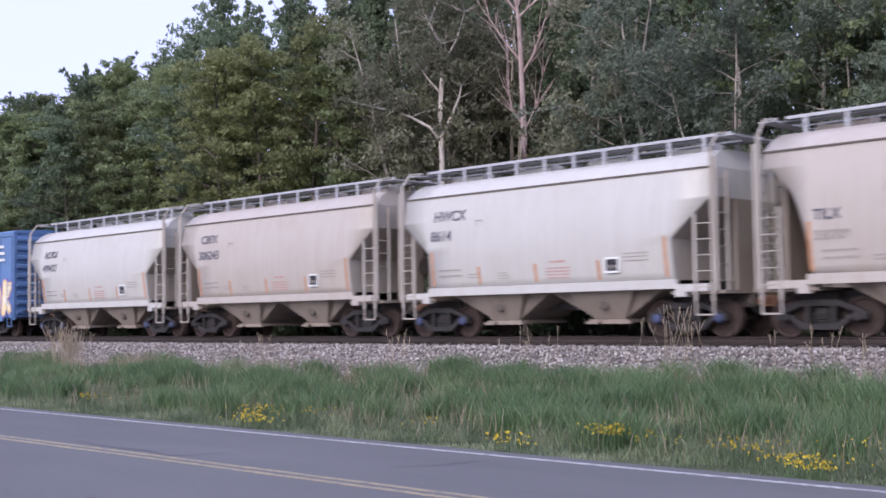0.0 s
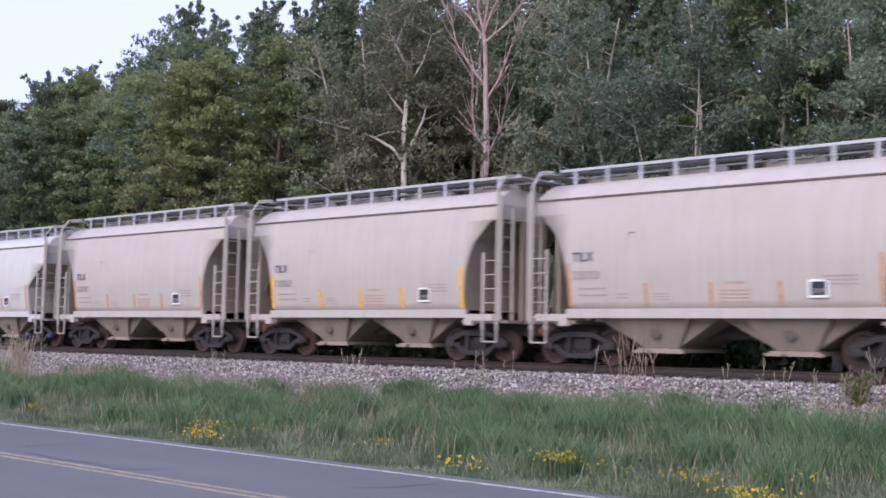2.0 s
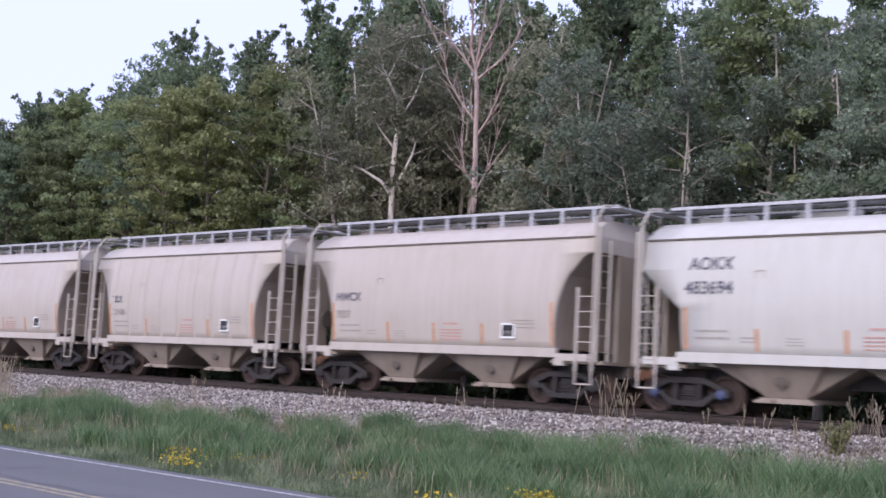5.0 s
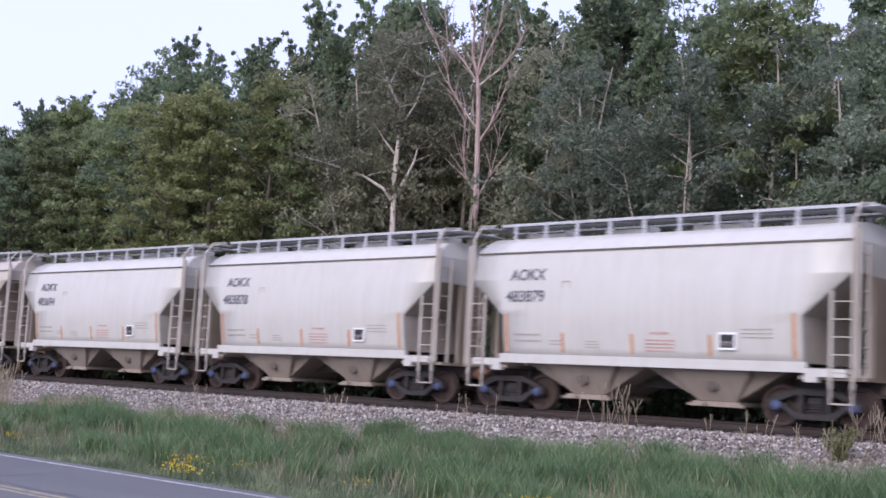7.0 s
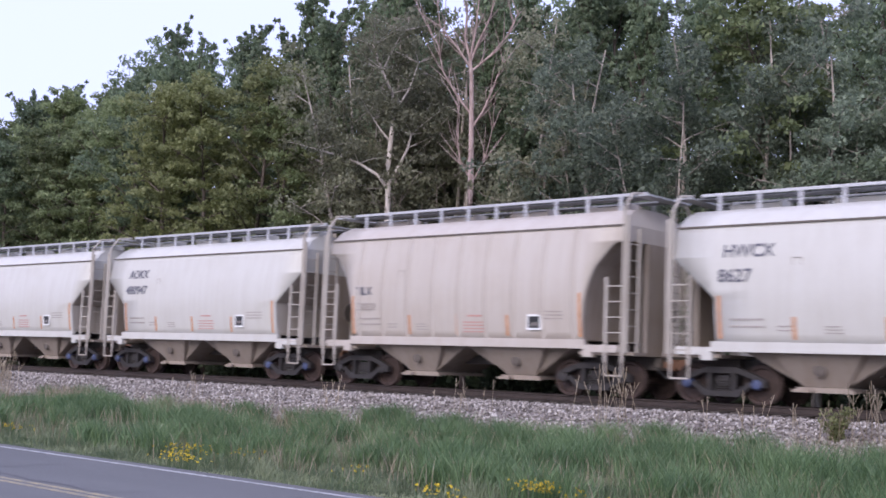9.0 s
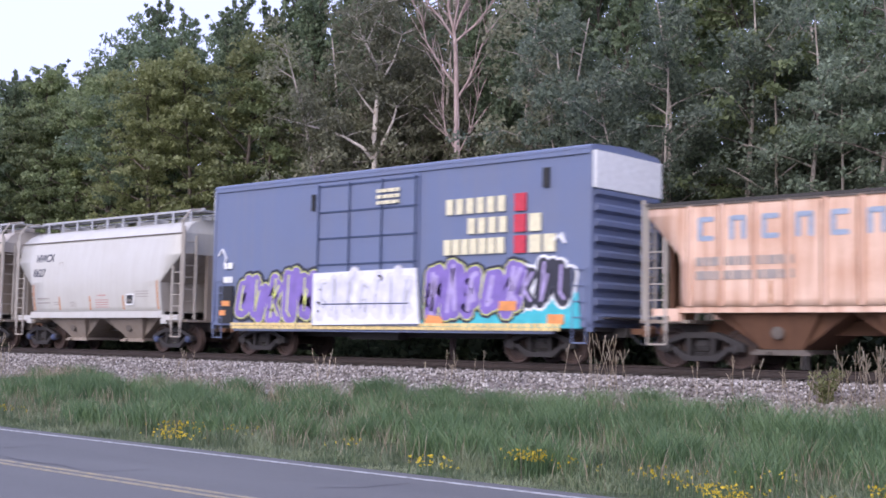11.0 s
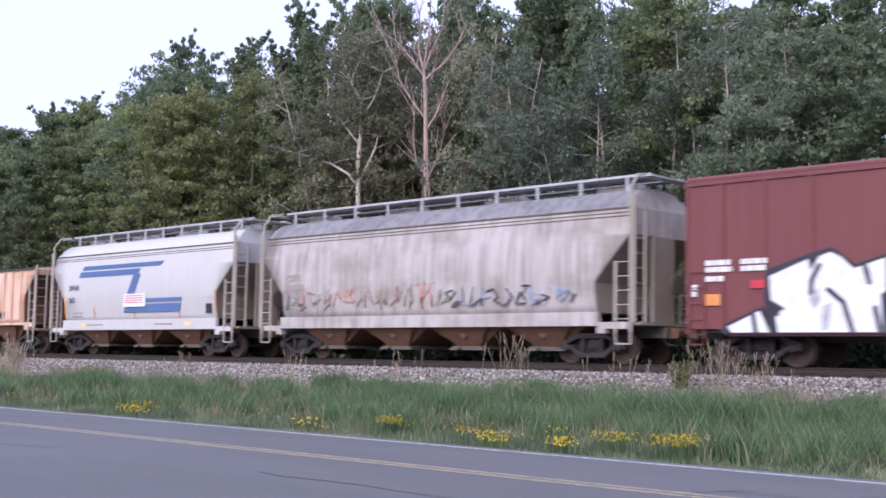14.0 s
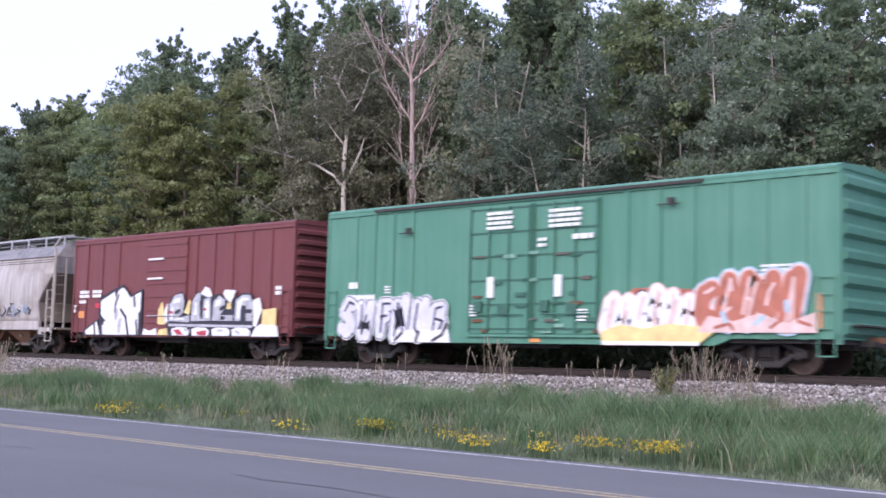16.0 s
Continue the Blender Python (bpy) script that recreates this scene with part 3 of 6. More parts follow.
        if ribs:
            for k in range(ribs):
                x = -low + 0.25 + (2 * low - 0.5) * k / (ribs - 1)
                bm = bmesh.new()
                zt = eave - 0.02
                pts = [(s * -side_y(z), z) for z in np.linspace(sill[1] + 0.01, zt, 8)]
                for (y0, z0), (y1, z1) in zip(pts, pts[1:]):
                    vs = [bm.verts.new(q) for q in ((x - 0.05, y0, z0), (x + 0.05, y0, z0), (x + 0.05, y1, z1), (x - 0.05, y1, z1), (x - 0.035, y0 + s * rib_depth, z0), (x + 0.035, y0 + s * rib_depth, z0), (x + 0.035, y1 + s * rib_depth, z1), (x - 0.035, y1 + s * rib_depth, z1))]
                    for f in ((4, 5, 6, 7), (0, 4, 7, 3), (5, 1, 2, 6), (0, 1, 5, 4)):
                        bm.faces.new([vs[i] for i in f])
                bmesh.ops.recalc_face_normals(bm, faces=bm.faces[:])
                part("side_rib", bm, P, car)
                # beside deep ribs: rust plus the rib's painted shadow; beside shallow ones: a seam
                w, m = (0.065, "rust_rib_shadow") if rib_depth > 0.05 else (0.025, "seam")
                bm = bmesh.new()
                xx = x - 0.055 - w
                for (y0, z0), (y1, z1) in zip(pts, pts[1:]):
                    bm.faces.new([bm.verts.new(q) for q in ((xx, y0 + s * 0.004, z0), (xx + w, y0 + s * 0.004, z0), (xx + w, y1 + s * 0.004, z1), (xx, y1 + s * 0.004, z1))])
                bmesh.ops.recalc_face_normals(bm, faces=bm.faces[:])
                part("seam", bm, M[m], car)
    # hopper bays and their gates
    span = 2 * (low - 0.55)
    for k in range(bays):
        c = -span / 2 + span * (k + 0.5) / bays
        hw = min(span / bays / 2 - 0.03, 1.08)
        bm = bmesh.new()
        t = [bm.verts.new((c + u * hw, v * (width - 0.22), sill[0] + 0.02)) for u, v in ((-1, -1), (1, -1), (1, 1), (-1, 1))]
        b = [bm.verts.new((c + u * 0.5, v * 0.95, 0.47)) for u, v in ((-1, -1), (1, -1), (1, 1), (-1, 1))]
        for i in range(4):
            bm.faces.new((t[i], t[(i + 1) % 4], b[(i + 1) % 4], b[i]))
        bm.faces.new(b[::-1])
        bmesh.ops.recalc_face_normals(bm, faces=bm.faces[:])
        for i in range(2):
            e = 1 if i else -1
            q = [bm.verts.new(p) for p in ((c + e * hw * 0.98, -width + 0.45, sill[0] + 0.02), (c + e * (span / bays / 2), -width + 0.45, sill[0] + 0.02), (c + e * 0.52, -0.9, 0.5), (c + e * hw * 0.98, width - 0.45, sill[0] + 0.02), (c + e * (span / bays / 2), width - 0.45, sill[0] + 0.02), (c + e * 0.52, 0.9, 0.5))]
            bm.faces.new((q[0], q[1], q[2])), bm.faces.new((q[3], q[5], q[4])), bm.faces.new((q[1], q[4], q[5], q[2]))
        bmesh.ops.recalc_face_normals(bm, faces=bm.faces[:])
        bay = part("hopper_bay", bm, M[under], car, "dusty hopper bay")
        for v in (-1, 1):
            bm = bmesh.new()
            yc = (0.95 + (width - 1.17) * 0.5) * v
            lathe(bm, [(0.15, yc - v * 0.12), (0.15, yc + v * 0.04), (0.09, yc + v * 0.06)], 12)
            bmesh.ops.recalc_face_normals(bm, faces=bm.faces[:])
            part("vibrator_bracket", bm, M["shade"], bay, "dark round bracket").location = (c, 0, 0.84)
        bm = boxes((c - 0.62, c + 0.62, -1.02, 1.02, 0.37, 0.46), (c - 0.72, c + 0.72, -1.06, -0.98, 0.34, 0.41))
        bar(bm, (c - 0.25, -1.2, 0.385), (c - 0.25, -0.9, 0.385), 0.05, 6)
        part("outlet_gate", bm, M["dust"] if under == "dust" else M["shade"], bay)
    if under == "rust":
        part("centre_sill", boxes((-half, half, -0.25, 0.25, 0.8, 1.12)), M["rust"], car)
    else:
        part("centre_sill", boxes((-half + 0.1, half - 0.1, -0.22, 0.22, 0.72, 1.05)), M["dark"], car)
    # ends: platform, draft sill, coupler, ladders
    ex = half + end_gap
    for s in (-1, 1):
        xa, xb = sorted((s * (low - 0.1), s * (half + 0.28)))
        part("end_platform", boxes((xa, xb, -width + 0.14, width - 0.14, 1.04, 1.12)), M["dust"], car)
        part("draft_sill", boxes((*sorted((s * low, s * (half + 0.30))), -0.3, 0.3, 0.72, 1.02)), M["shade"], car)
        add_coupler(car, s * ex - s * 0.20, s)
        for v in (-1, 1):
            y = v * (width - 0.05)
            part("jacking_pad", boxes((*sorted((s * (low + 0.05), s * (low + 0.35))), *sorted((y, y - v * 0.2)), sill[0] - 0.2, sill[0] - 0.02)), P, car)
            zt = cut_low + 0.55
            ladder(car, (s * (half - 0.46), y), (s * (half + 0.03), y), 0.86, min(zt, top_cut), eave + roofline * 0.8, [1.2 + 0.38 * k for k in range(5)], M["grubby"])
            ladder(car, (s * (half + 0.14), v * (width - 0.55)), (s * (half + 0.14), y), 1.1, eave - 0.1, eave + 0.2, [1.35 + 0.40 * k for k in range(int((eave - 1.2) / 0.40))], M["grubby"])
            bm = boxes((*sorted((s * (half - 0.46), s * (half + 0.03))), y - 0.03, y + 0.03, 0.52, 0.56), (s * (half - 0.46) - 0.02, s * (half - 0.46) + 0.02, y - 0.02, y + 0.02, 0.54, 1.0), (s * (half + 0.03) - 0.02, s * (half + 0.03) + 0.02, y - 0.02, y + 0.02, 0.54, 1.0))
            part("sill_step", bm, M["grubby"], car)
    bm = bmesh.new()
    lathe(bm, [(0.02, 0.0), (0.27, 0.0), (0.29, 0.02), (0.29, 0.05), (0.27, 0.06)], 16)
    wheel = part("brake_wheel", bm, M["shade"], car)
    wheel.matrix_basis = pose(half + 0.25, 0.35, 2.2, 0, 0, 90)
    # roof walkway with its outer rail on brackets
    if walkway:
        zr = eave + roofline + 0.36
        for s in (-1, 1):
            part("walkway_rail", boxes((-half + 0.25, half + 0.1, s * 0.74 - 0.03, s * 0.74 + 0.03, zr - 0.07, zr)), M["steel"], car)
            for k in range(10):
                x = -half + 0.75 + (2 * half - 1.4) * k / 9
                bm = bmesh.new()
                box(bm, x - 0.045, x + 0.045, s * 0.76 - 0.02, s * 0.76 + 0.02, eave + roofline * 0.78, zr - 0.03)
                part("rail_bracket", bm, M["steel"], car)
        part("walkway", boxes((-half + 0.1, half + 0.1, -0.68, -0.25, zr - 0.12, zr - 0.08), (-half + 0.1, half + 0.1, 0.25, 0.68, zr - 0.12, zr - 0.08)), M["grating"], car)
        for k in range(4):
            x = -half + 1.4 + (2 * half - 2.8) * k / 3
            bm = boxes((x - 0.62, x + 0.62, -0.22, 0.22, eave + roofline - 0.02, eave + roofline + 0.14), (x - 0.66, x - 0.60, -0.26, 0.26, eave + roofline, eave + roofline + 0.2), (x + 0.60, x + 0.66, -0.26, 0.26, eave + roofline, eave + roofline + 0.2))
            part("roof_hatch", bm, P, car)
        for s in (-1, 1):
            bm = bmesh.new()
            tube_pts(bm, [(s * (half + 0.03), -width + 0.07, eave + roofline * 0.8), (s * (half + 0.02), -width + 0.35, zr - 0.1), (s * (half + 0.0), -0.74, zr - 0.03)], 0.035)
            part("grab_rail", bm, M["grubby"], car)
            bm = bmesh.new()
            tube_pts(bm, [(s * (half + 0.03), width - 0.07, eave + roofline * 0.8), (s * (half + 0.02), width - 0.35, zr - 0.1), (s * (half + 0.0), 0.74, zr - 0.03)], 0.035)
            part("grab_rail", bm, M["grubby"], car)
            part("crossover_board", boxes((*sorted((s * (half - 0.1), s * (half + 0.32))), -1.0, 1.0, zr - 0.13, zr - 0.09)), M["steel"], car)
    tx = truck_x or low + 0.07
    for s in (-1, 1):
        add_truck(car, s * tx, cap)
    # reflective strips, and the small print of every car
    zb = sill[1] + 0.06
    for x, hgt, m in strips:
        side_strip("reflector", x - 0.045, x + 0.045, zb, zb + hgt, side_y, M[m], car, "orange reflective strip" if m == "orange" else "yellow reflective strip")
    return car, side_y


def small_print(car, y, x0, x1, zb, square=2.39, dim="faint"):
    """Unreadable stencils: bars in lines, a framed black square, a red block."""
    r = random.Random(int(abs(x0) * 100))
    def lines(x, z, n, w, h, gap, m):
        bm = bmesh.new()
        for k in range(n):
            xx = x
            while xx < x + w - 0.05:
                l = r.uniform(0.08, 0.22)
                box(bm, xx, min(xx + l, x + w), y(z - k * gap + h) - 0.006, y(z - k * gap + h) + 0.012, z - k * gap, z - k * gap + h)
                xx += l + 0.04
        tagged(part("stencil", bm, M[m], car), kind="stuff")
    lines(x0 + 0.40, zb + 0.42, 2, 0.9, 0.045, 0.16, dim)
    lines(x0 + 1.55, zb + 0.28, 2, 0.35, 0.03, 0.09, dim)
    lines(-1.55, zb + 0.28, 3, 0.4, 0.025, 0.07, dim)
    lines(0.35, zb + 0.50, 1, 0.55, 0.05, 0.1, "redtext")
    lines(0.2, zb + 0.34, 4, 0.8, 0.03, 0.085, "redtext")
    lines(2.75, zb + 0.62, 3, 0.75, 0.028, 0.09, dim)
    strip("notice_plate", square - 0.23, square + 0.23, zb + 0.16, zb + 0.56, y(zb + 0.52), M["sign"], car, "white framed plate")
    strip("notice_field", square - 0.18, square + 0.18, zb + 0.21, zb + 0.51, y(zb + 0.52) - 0.004, M["black"], car, "black printed square")
    bm = bmesh.new()
    for k in range(4):
        box(bm, square - 0.10 + 0.07 * k, square - 0.07 + 0.07 * k, y(zb + 0.52) - 0.018, y(zb + 0.52), zb + 0.24 + 0.04 * (k % 2), zb + 0.36)
    part("notice_print", bm, M["faint"], car)
    bm = bmesh.new()
    box(bm, -2.3, -2.1, y(zb + 1.7) - 0.004, y(zb + 1.7) + 0.01, zb + 1.55, zb + 1.565)
    box(bm, -2.3, -2.1, y(zb + 1.7) - 0.004, y(zb + 1.7) + 0.01, zb + 1.8, zb + 1.815)
    box(bm, -2.31, -2.295, y(zb + 1.7) - 0.004, y(zb + 1.7) + 0.01, zb + 1.55, zb + 1.815)
    box(bm, -2.105, -2.09, y(zb + 1.7) - 0.004, y(zb + 1.7) + 0.01, zb + 1.55, zb + 1.815)
    tagged(part("stencil", bm, M[dim], car), kind="stuff")
    lines(-0.5, zb - 0.2, 1, 0.9, 0.03, 0.1, dim)


STRIPS_A = [(x, h, "orange") for x, h in ((-4.08, 0.98), (-2.26, 0.5), (-0.18, 0.5), (1.94, 0.5), (4.02, 1.0))]
STRIPS_B = [(x, h, "orange") for x, h in ((-4.1, 1.1), (-1.82, 0.55), (-0.03, 0.55), (1.72, 0.55), (4.05, 1.1))]
CARS = []          # (thing, place along the track when the film begins)


def marks(car, y, rows):
    for text, x, z, size, m, wide in rows:
        lettering(text, x, z, y(z) - 0.008, size, M[m], car, wide, math.degrees(math.atan2(y(z + size * 0.72) - y(z), size * 0.72)))


def build_small_hoppers():
    """The row of two-bay hoppers: three shapes, each built once and copied."""
    zb = 1.47
    pa, ya = hopper_car("white two-bay covered hopper with straight-cut ends", "white", 5.32, 4.08, "straight", 2, cap="cap", strips=STRIPS_A, slope="grubby")
    small_print(pa, ya, -4.2, 4.2, zb)
    pb, yb = hopper_car("cream two-bay covered hopper with round-cut ends", "cream", 5.30, 4.25, "round", 2, strips=STRIPS_B)
    small_print(pb, yb, -4.2, 4.2, zb, 2.63)
    pc, yc = hopper_car("cream two-bay covered hopper with ribbed sides and round-cut ends", "cream", 5.30, 4.25, "round", 2, strips=STRIPS_B, ribs=9)
    small_print(pc, yc, -4.2, 4.2, zb, 2.63)
    pd, yd = hopper_car("cream two-bay covered hopper with straight-cut ends", "cream", 5.32, 4.08, "straight", 2, strips=STRIPS_A, slope="grubby")
    small_print(pd, yd, -4.2, 4.2, zb)
    A, B, C, D = (pa, ya), (pb, yb), (pc, yc), (pd, yd)
    big = lambda a, b: [(a, -4.03, 3.33, 0.42, "ink", 0.95), (b, -4.11, 2.76, 0.42, "ink", 1.0)]
    tl = lambda b: [("TILX", -3.98, 2.60, 0.33, "ink", 0.95), (b, -3.98, 2.15, 0.30, "faint", 0.95)]
    rows = [(A, -45.0, big("AOKX", "499437")), (D, -33.12, big("CBFX", "306243")), (A, -21.15, big("HWCX", "8614")), (B, -9.2, tl("330709")), (B, 2.85, tl("330062")), (B, 14.7, tl("330703")),
            (B, 26.63, [("HWCX", -3.98, 2.63, 0.34, "ink", 0.95), ("7713", -3.96, 2.12, 0.32, "faint", 0.95)]), (C, 38.55, tl("329186")), (B, 50.55, [("HWCX", -3.98, 2.63, 0.34, "ink", 0.95), ("7837", -3.96, 2.12, 0.32, "faint", 0.95)]),
            (A, 62.57, big("AOKX", "483694")), (A, 74.45, big("AOKX", "483878")), (A, 86.5, big("AOKX", "483879")), (A, 98.4, big("AOKX", "480947")), (C, 110.2, tl("330531")), (A, 122.23, big("HWCX", "8627"))]
    used = set()
    todo = []
    for (proto, y), x, text in rows:
        if proto.name in used:
            car = copy_thing(proto, pose(x, TRACK_Y, RAIL_TOP))
        else:
            used.add(proto.name)
            car = proto
        todo.append((car, y, text))
        CARS.append((car, x))
    for car, y, text in todo:
        marks(car, y, text)
    bright = todo[4][0]                      # one car has fresh yellow strips
    for x, h, _ in STRIPS_B:
        side_strip("reflector", x - 0.06, x + 0.06, 1.46, 1.47 + h + 0.02, yb, M["yellow_strip"], bright, "fresh yellow reflective strip", 0.012)


def stroke(bm, pts, w, y0, y1):
    """A painted stroke of a given width along (x, z) points, with round ends and joints."""
    for (xa, za), (xb, zb) in zip(pts, pts[1:]):
        d = Vector((xb - xa, zb - za))
        if d.length < 1e-4:
            continue
        d.normalize()
        n = Vector((-d.y, d.x)) * w / 2
        prism(bm, [(xa + n.x, za + n.y), (xa - n.x, za - n.y), (xb - n.x, zb - n.y), (xb + n.x, zb + n.y)], y0, y1)
    for i, (x, z) in enumerate(pts):
        prism(bm, [(x + w / 2 * math.cos(k * math.tau / 9), z + w / 2 * math.sin(k * math.tau / 9)) for k in range(9)], y0 - 0.0002 * (i % 3 + 1), y1)


GLYPHS = {
    "s": [[(0.85, 0.85), (0.4, 0.95), (0.12, 0.72), (0.5, 0.52), (0.88, 0.30), (0.55, 0.05), (0.05, 0.12)]],
    "w": [[(0.0, 0.97), (0.22, 0.05), (0.47, 0.72), (0.72, 0.05), (1.0, 0.97)]],
    "f": [[(0.35, 0.0), (0.35, 0.95), (1.0, 1.0)], [(0.3, 0.5), (0.8, 0.54)]],
    "n": [[(0.06, 0.0), (0.10, 0.97), (0.82, 0.05), (0.90, 0.97)]],
    "u": [[(0.08, 0.97), (0.14, 0.2), (0.5, 0.04), (0.86, 0.2), (0.90, 0.97)]],
    "b": [[(0.15, 0.05), (0.15, 0.95), (0.72, 0.85), (0.62, 0.56), (0.2, 0.5)], [(0.3, 0.5), (0.9, 0.33), (0.75, 0.05), (0.15, 0.03)]],
    "h": [[(0.08, 0.0), (0.20, 1.0)], [(0.12, 0.45), (0.85, 0.55)], [(0.75, 0.0), (0.95, 0.95)]],
    "o": [[(0.5, 0.95), (0.15, 0.7), (0.1, 0.3), (0.5, 0.03), (0.88, 0.3), (0.85, 0.7), (0.5, 0.95)]],
    "k": [[(0.12, 0.0), (0.18, 1.0)], [(0.9, 0.95), (0.25, 0.45), (0.95, 0.03)]],
    "c": [[(0.95, 0.9), (0.5, 0.98), (0.1, 0.7), (0.08, 0.28), (0.45, 0.03), (0.92, 0.12)]],
    "a": [[(0.05, 0.0), (0.4, 1.0), (0.62, 0.9), (0.95, 0.0)], [(0.2, 0.35), (0.85, 0.35)]],
}


def sprayed(car, y, name, m, polys=(), strokes=(), w=0.1, d=0.0):
    """One colour of a sprayed piece on the side at y: filled outlines and strokes of (x, z) points."""
    bm = bmesh.new()
    for pts in polys:
        prism(bm, pts, y - 0.004 - d, y + 0.03)
    for pts in strokes:
        stroke(bm, pts, w, y - 0.004 - d, y + 0.03)
    bmesh.ops.recalc_face_normals(bm, faces=bm.faces[:])
    return tagged(part(name, bm, M[m], car, "sprayed graffiti paint"), kind="stuff")


def fat_letters(car, y, forms, x0, x1, z0, z1, w, layers, lean=0.08, seed=1, loose=0.06):
    """Fat sprayed letterforms side by side; layers: (colour, growth, form subset or None) from the back to the front."""
    r = random.Random(seed)
    cell = (x1 - x0) / len(forms)
    laid = []
    for k, f in enumerate(forms):
        up, dn = r.uniform(-0.06, 0.10) * (z1 - z0), r.uniform(-0.05, 0.05) * (z1 - z0)
        a, b = x0 + cell * k + w * 0.42, x0 + cell * (k + 1) - w * 0.42
        laid.append([[(a + (b - a) * (u + r.uniform(-loose, loose)) + lean * (v - 0.5), z0 + dn + w / 2 + (z1 + up - z0 - dn - w) * (v + r.uniform(-loose, loose))) for u, v in ln] for ln in GLYPHS[f]])
    for q, (m, grow) in enumerate(layers):
        for k, lines in enumerate(laid):
            name = "graffiti_outline" if grow > 0 else "graffiti_fill" if grow == 0 else "graffiti_mark"
            use = lines if grow >= 0 else [[(x + 0.04, z + 0.03) for x, z in ln[:3]] for ln in lines]
            sprayed(car, y, name, m, (), use, max(0.05, w + grow), 0.006 * q + 0.001 * (k % 2))


def small_lines(car, x, z, n, w, y, material, h=0.05, gap=0.09, seed=1):
    r = random.Random(seed)
    bm = bmesh.new()
    for k in range(n):
        xx = x
        while xx < x + w - 0.04:
            l = r.uniform(0.1, 0.3)
            box(bm, xx, min(xx + l, x + w), y - 0.008, y + 0.01, z - k * gap, z - k * gap + h)
            xx += l + 0.04
    return tagged(part("stencil", bm, M[material], car), kind="stuff")


def box_car(label, paint_name, half, top, bottom, posts, doors, roof="dark", width=1.55, truck_in=2.2, end_ribs=9, end_paint=None, end_panel=None, belly=0.9):
    """A boxcar: sheathed sides with posts, plug or sliding doors, corrugated ends."""
    car = thing("box_car", label, "freight car", "cars of the train")
    P = M[paint_name]
    part("body", boxes((-half, half, -width, width, bottom + 0.12, top - 0.1)), P, car)
    bm = bmesh.new()
    a, b = half + 0.03, width + 0.04
    prof = [(-b, top - 0.12), (-b, top - 0.06), (-b + 0.1, top), (0, top + 0.09), (b - 0.1, top), (b, top - 0.06), (b, top - 0.12)]
    va, vb = [bm.verts.new((-a, y, z)) for y, z in prof], [bm.verts.new((a, y, z)) for y, z in prof]
    for k in range(len(prof)):
        bm.faces.new((va[k], va[(k + 1) % len(prof)], vb[(k + 1) % len(prof)], vb[k]))
    bm.faces.new(va), bm.faces.new(vb[::-1])
    bmesh.ops.recalc_face_normals(bm, faces=bm.faces[:])
    part("roof", bm, P, car)
    for s in (-1, 1):
        y = s * width
        for x in posts:
            part("side_post", boxes((x - 0.06, x + 0.06, *sorted((y, y + s * 0.045)), bottom + 0.1, top - 0.14)), P, car)
        bm = boxes((-half, half, *sorted((y - s * 0.1, y + s * 0.03)), bottom + 0.12, bottom + 0.24))
        prism(bm, [(-half + belly, bottom + 0.16), (-half + belly + 0.25 * belly, bottom - 0.06), (half - belly - 0.25 * belly, bottom - 0.06), (half - belly, bottom + 0.16)], y - s * 0.1, y + s * 0.028)
        bmesh.ops.recalc_face_normals(bm, faces=bm.faces[:])
        part("side_sill", bm, P, car)
        part("top_chord", boxes((-half, half, *sorted((y, y + s * 0.05)), top - 0.24, top - 0.13)), P, car)
        for x0, x1, style in doors:
            dr = part("door", boxes((x0, x1, *sorted((y, y + s * 0.07)), bottom + 0.22, top - 0.30)), P, car)
            yy = y + s * 0.07
            bm = bmesh.new()
            if style == "slide":
                for k in range(7):
                    z = bottom + 0.5 + (top - bottom - 1.0) * k / 6
                    box(bm, x0 + 0.03, x1 - 0.03, *sorted((yy, yy + s * 0.03)), z - 0.03, z + 0.03)
            else:
                for z in np.linspace(bottom + 0.35, top - 0.4, 6):
                    box(bm, x0 + 0.03, x1 - 0.03, *sorted((yy, yy + s * 0.025)), z - 0.025, z + 0.025)
                for f in (0.02, 0.34, 0.66, 0.98):
                    x = x0 + (x1 - x0) * f
                    bar(bm, (x, yy + s * 0.05, bottom + 0.25), (x, yy + s * 0.05, top - 0.34), 0.025, 6)
            # on the green car the darker green paints in the door's shadow lines
            part("door_rib", bm, M[{"green": "green_dark", "blue": "blue_dark"}.get(paint_name, paint_name)], dr)
            part("door_track", boxes((x0 - 0.1 if style != "slide" else x0 - 0.3, x1 + (2.2 if style == "slide" else 0.1), *sorted((y, y + s * 0.11)), bottom + 0.12, bottom + 0.19)), P, car)
            for z in (bottom + 0.75,):
                bm = bmesh.new()
                bar(bm, (x0 + 0.35, yy + s * 0.09, z), (x1 - 0.25, yy + s * 0.09, z), 0.02, 6)
                part("door_bar", bm, M[{"green": "green_dark", "blue": "blue_dark"}.get(paint_name, "steel")], dr)
        for e in (-1, 1):
            bm = bmesh.new()
            for k in range(4):
                z = bottom + 0.35 + 0.40 * k
                bar(bm, (e * (half - 0.08), y + s * 0.07, z), (e * (half - 0.50), y + s * 0.07, z), 0.014, 5)
            bar(bm, (e * (half - 0.08), y + s * 0.06, bottom - 0.3), (e * (half - 0.08), y + s * 0.06, bottom + 1.6), 0.02, 5)
            bar(bm, (e * (half - 0.50), y + s * 0.06, bottom - 0.3), (e * (half - 0.50), y + s * 0.06, bottom + 1.6), 0.02, 5)
            bar(bm, (e * (half - 0.50), y + s * 0.06, bottom - 0.28), (e * (half - 0.08), y + s * 0.06, bottom - 0.28), 0.02, 5)
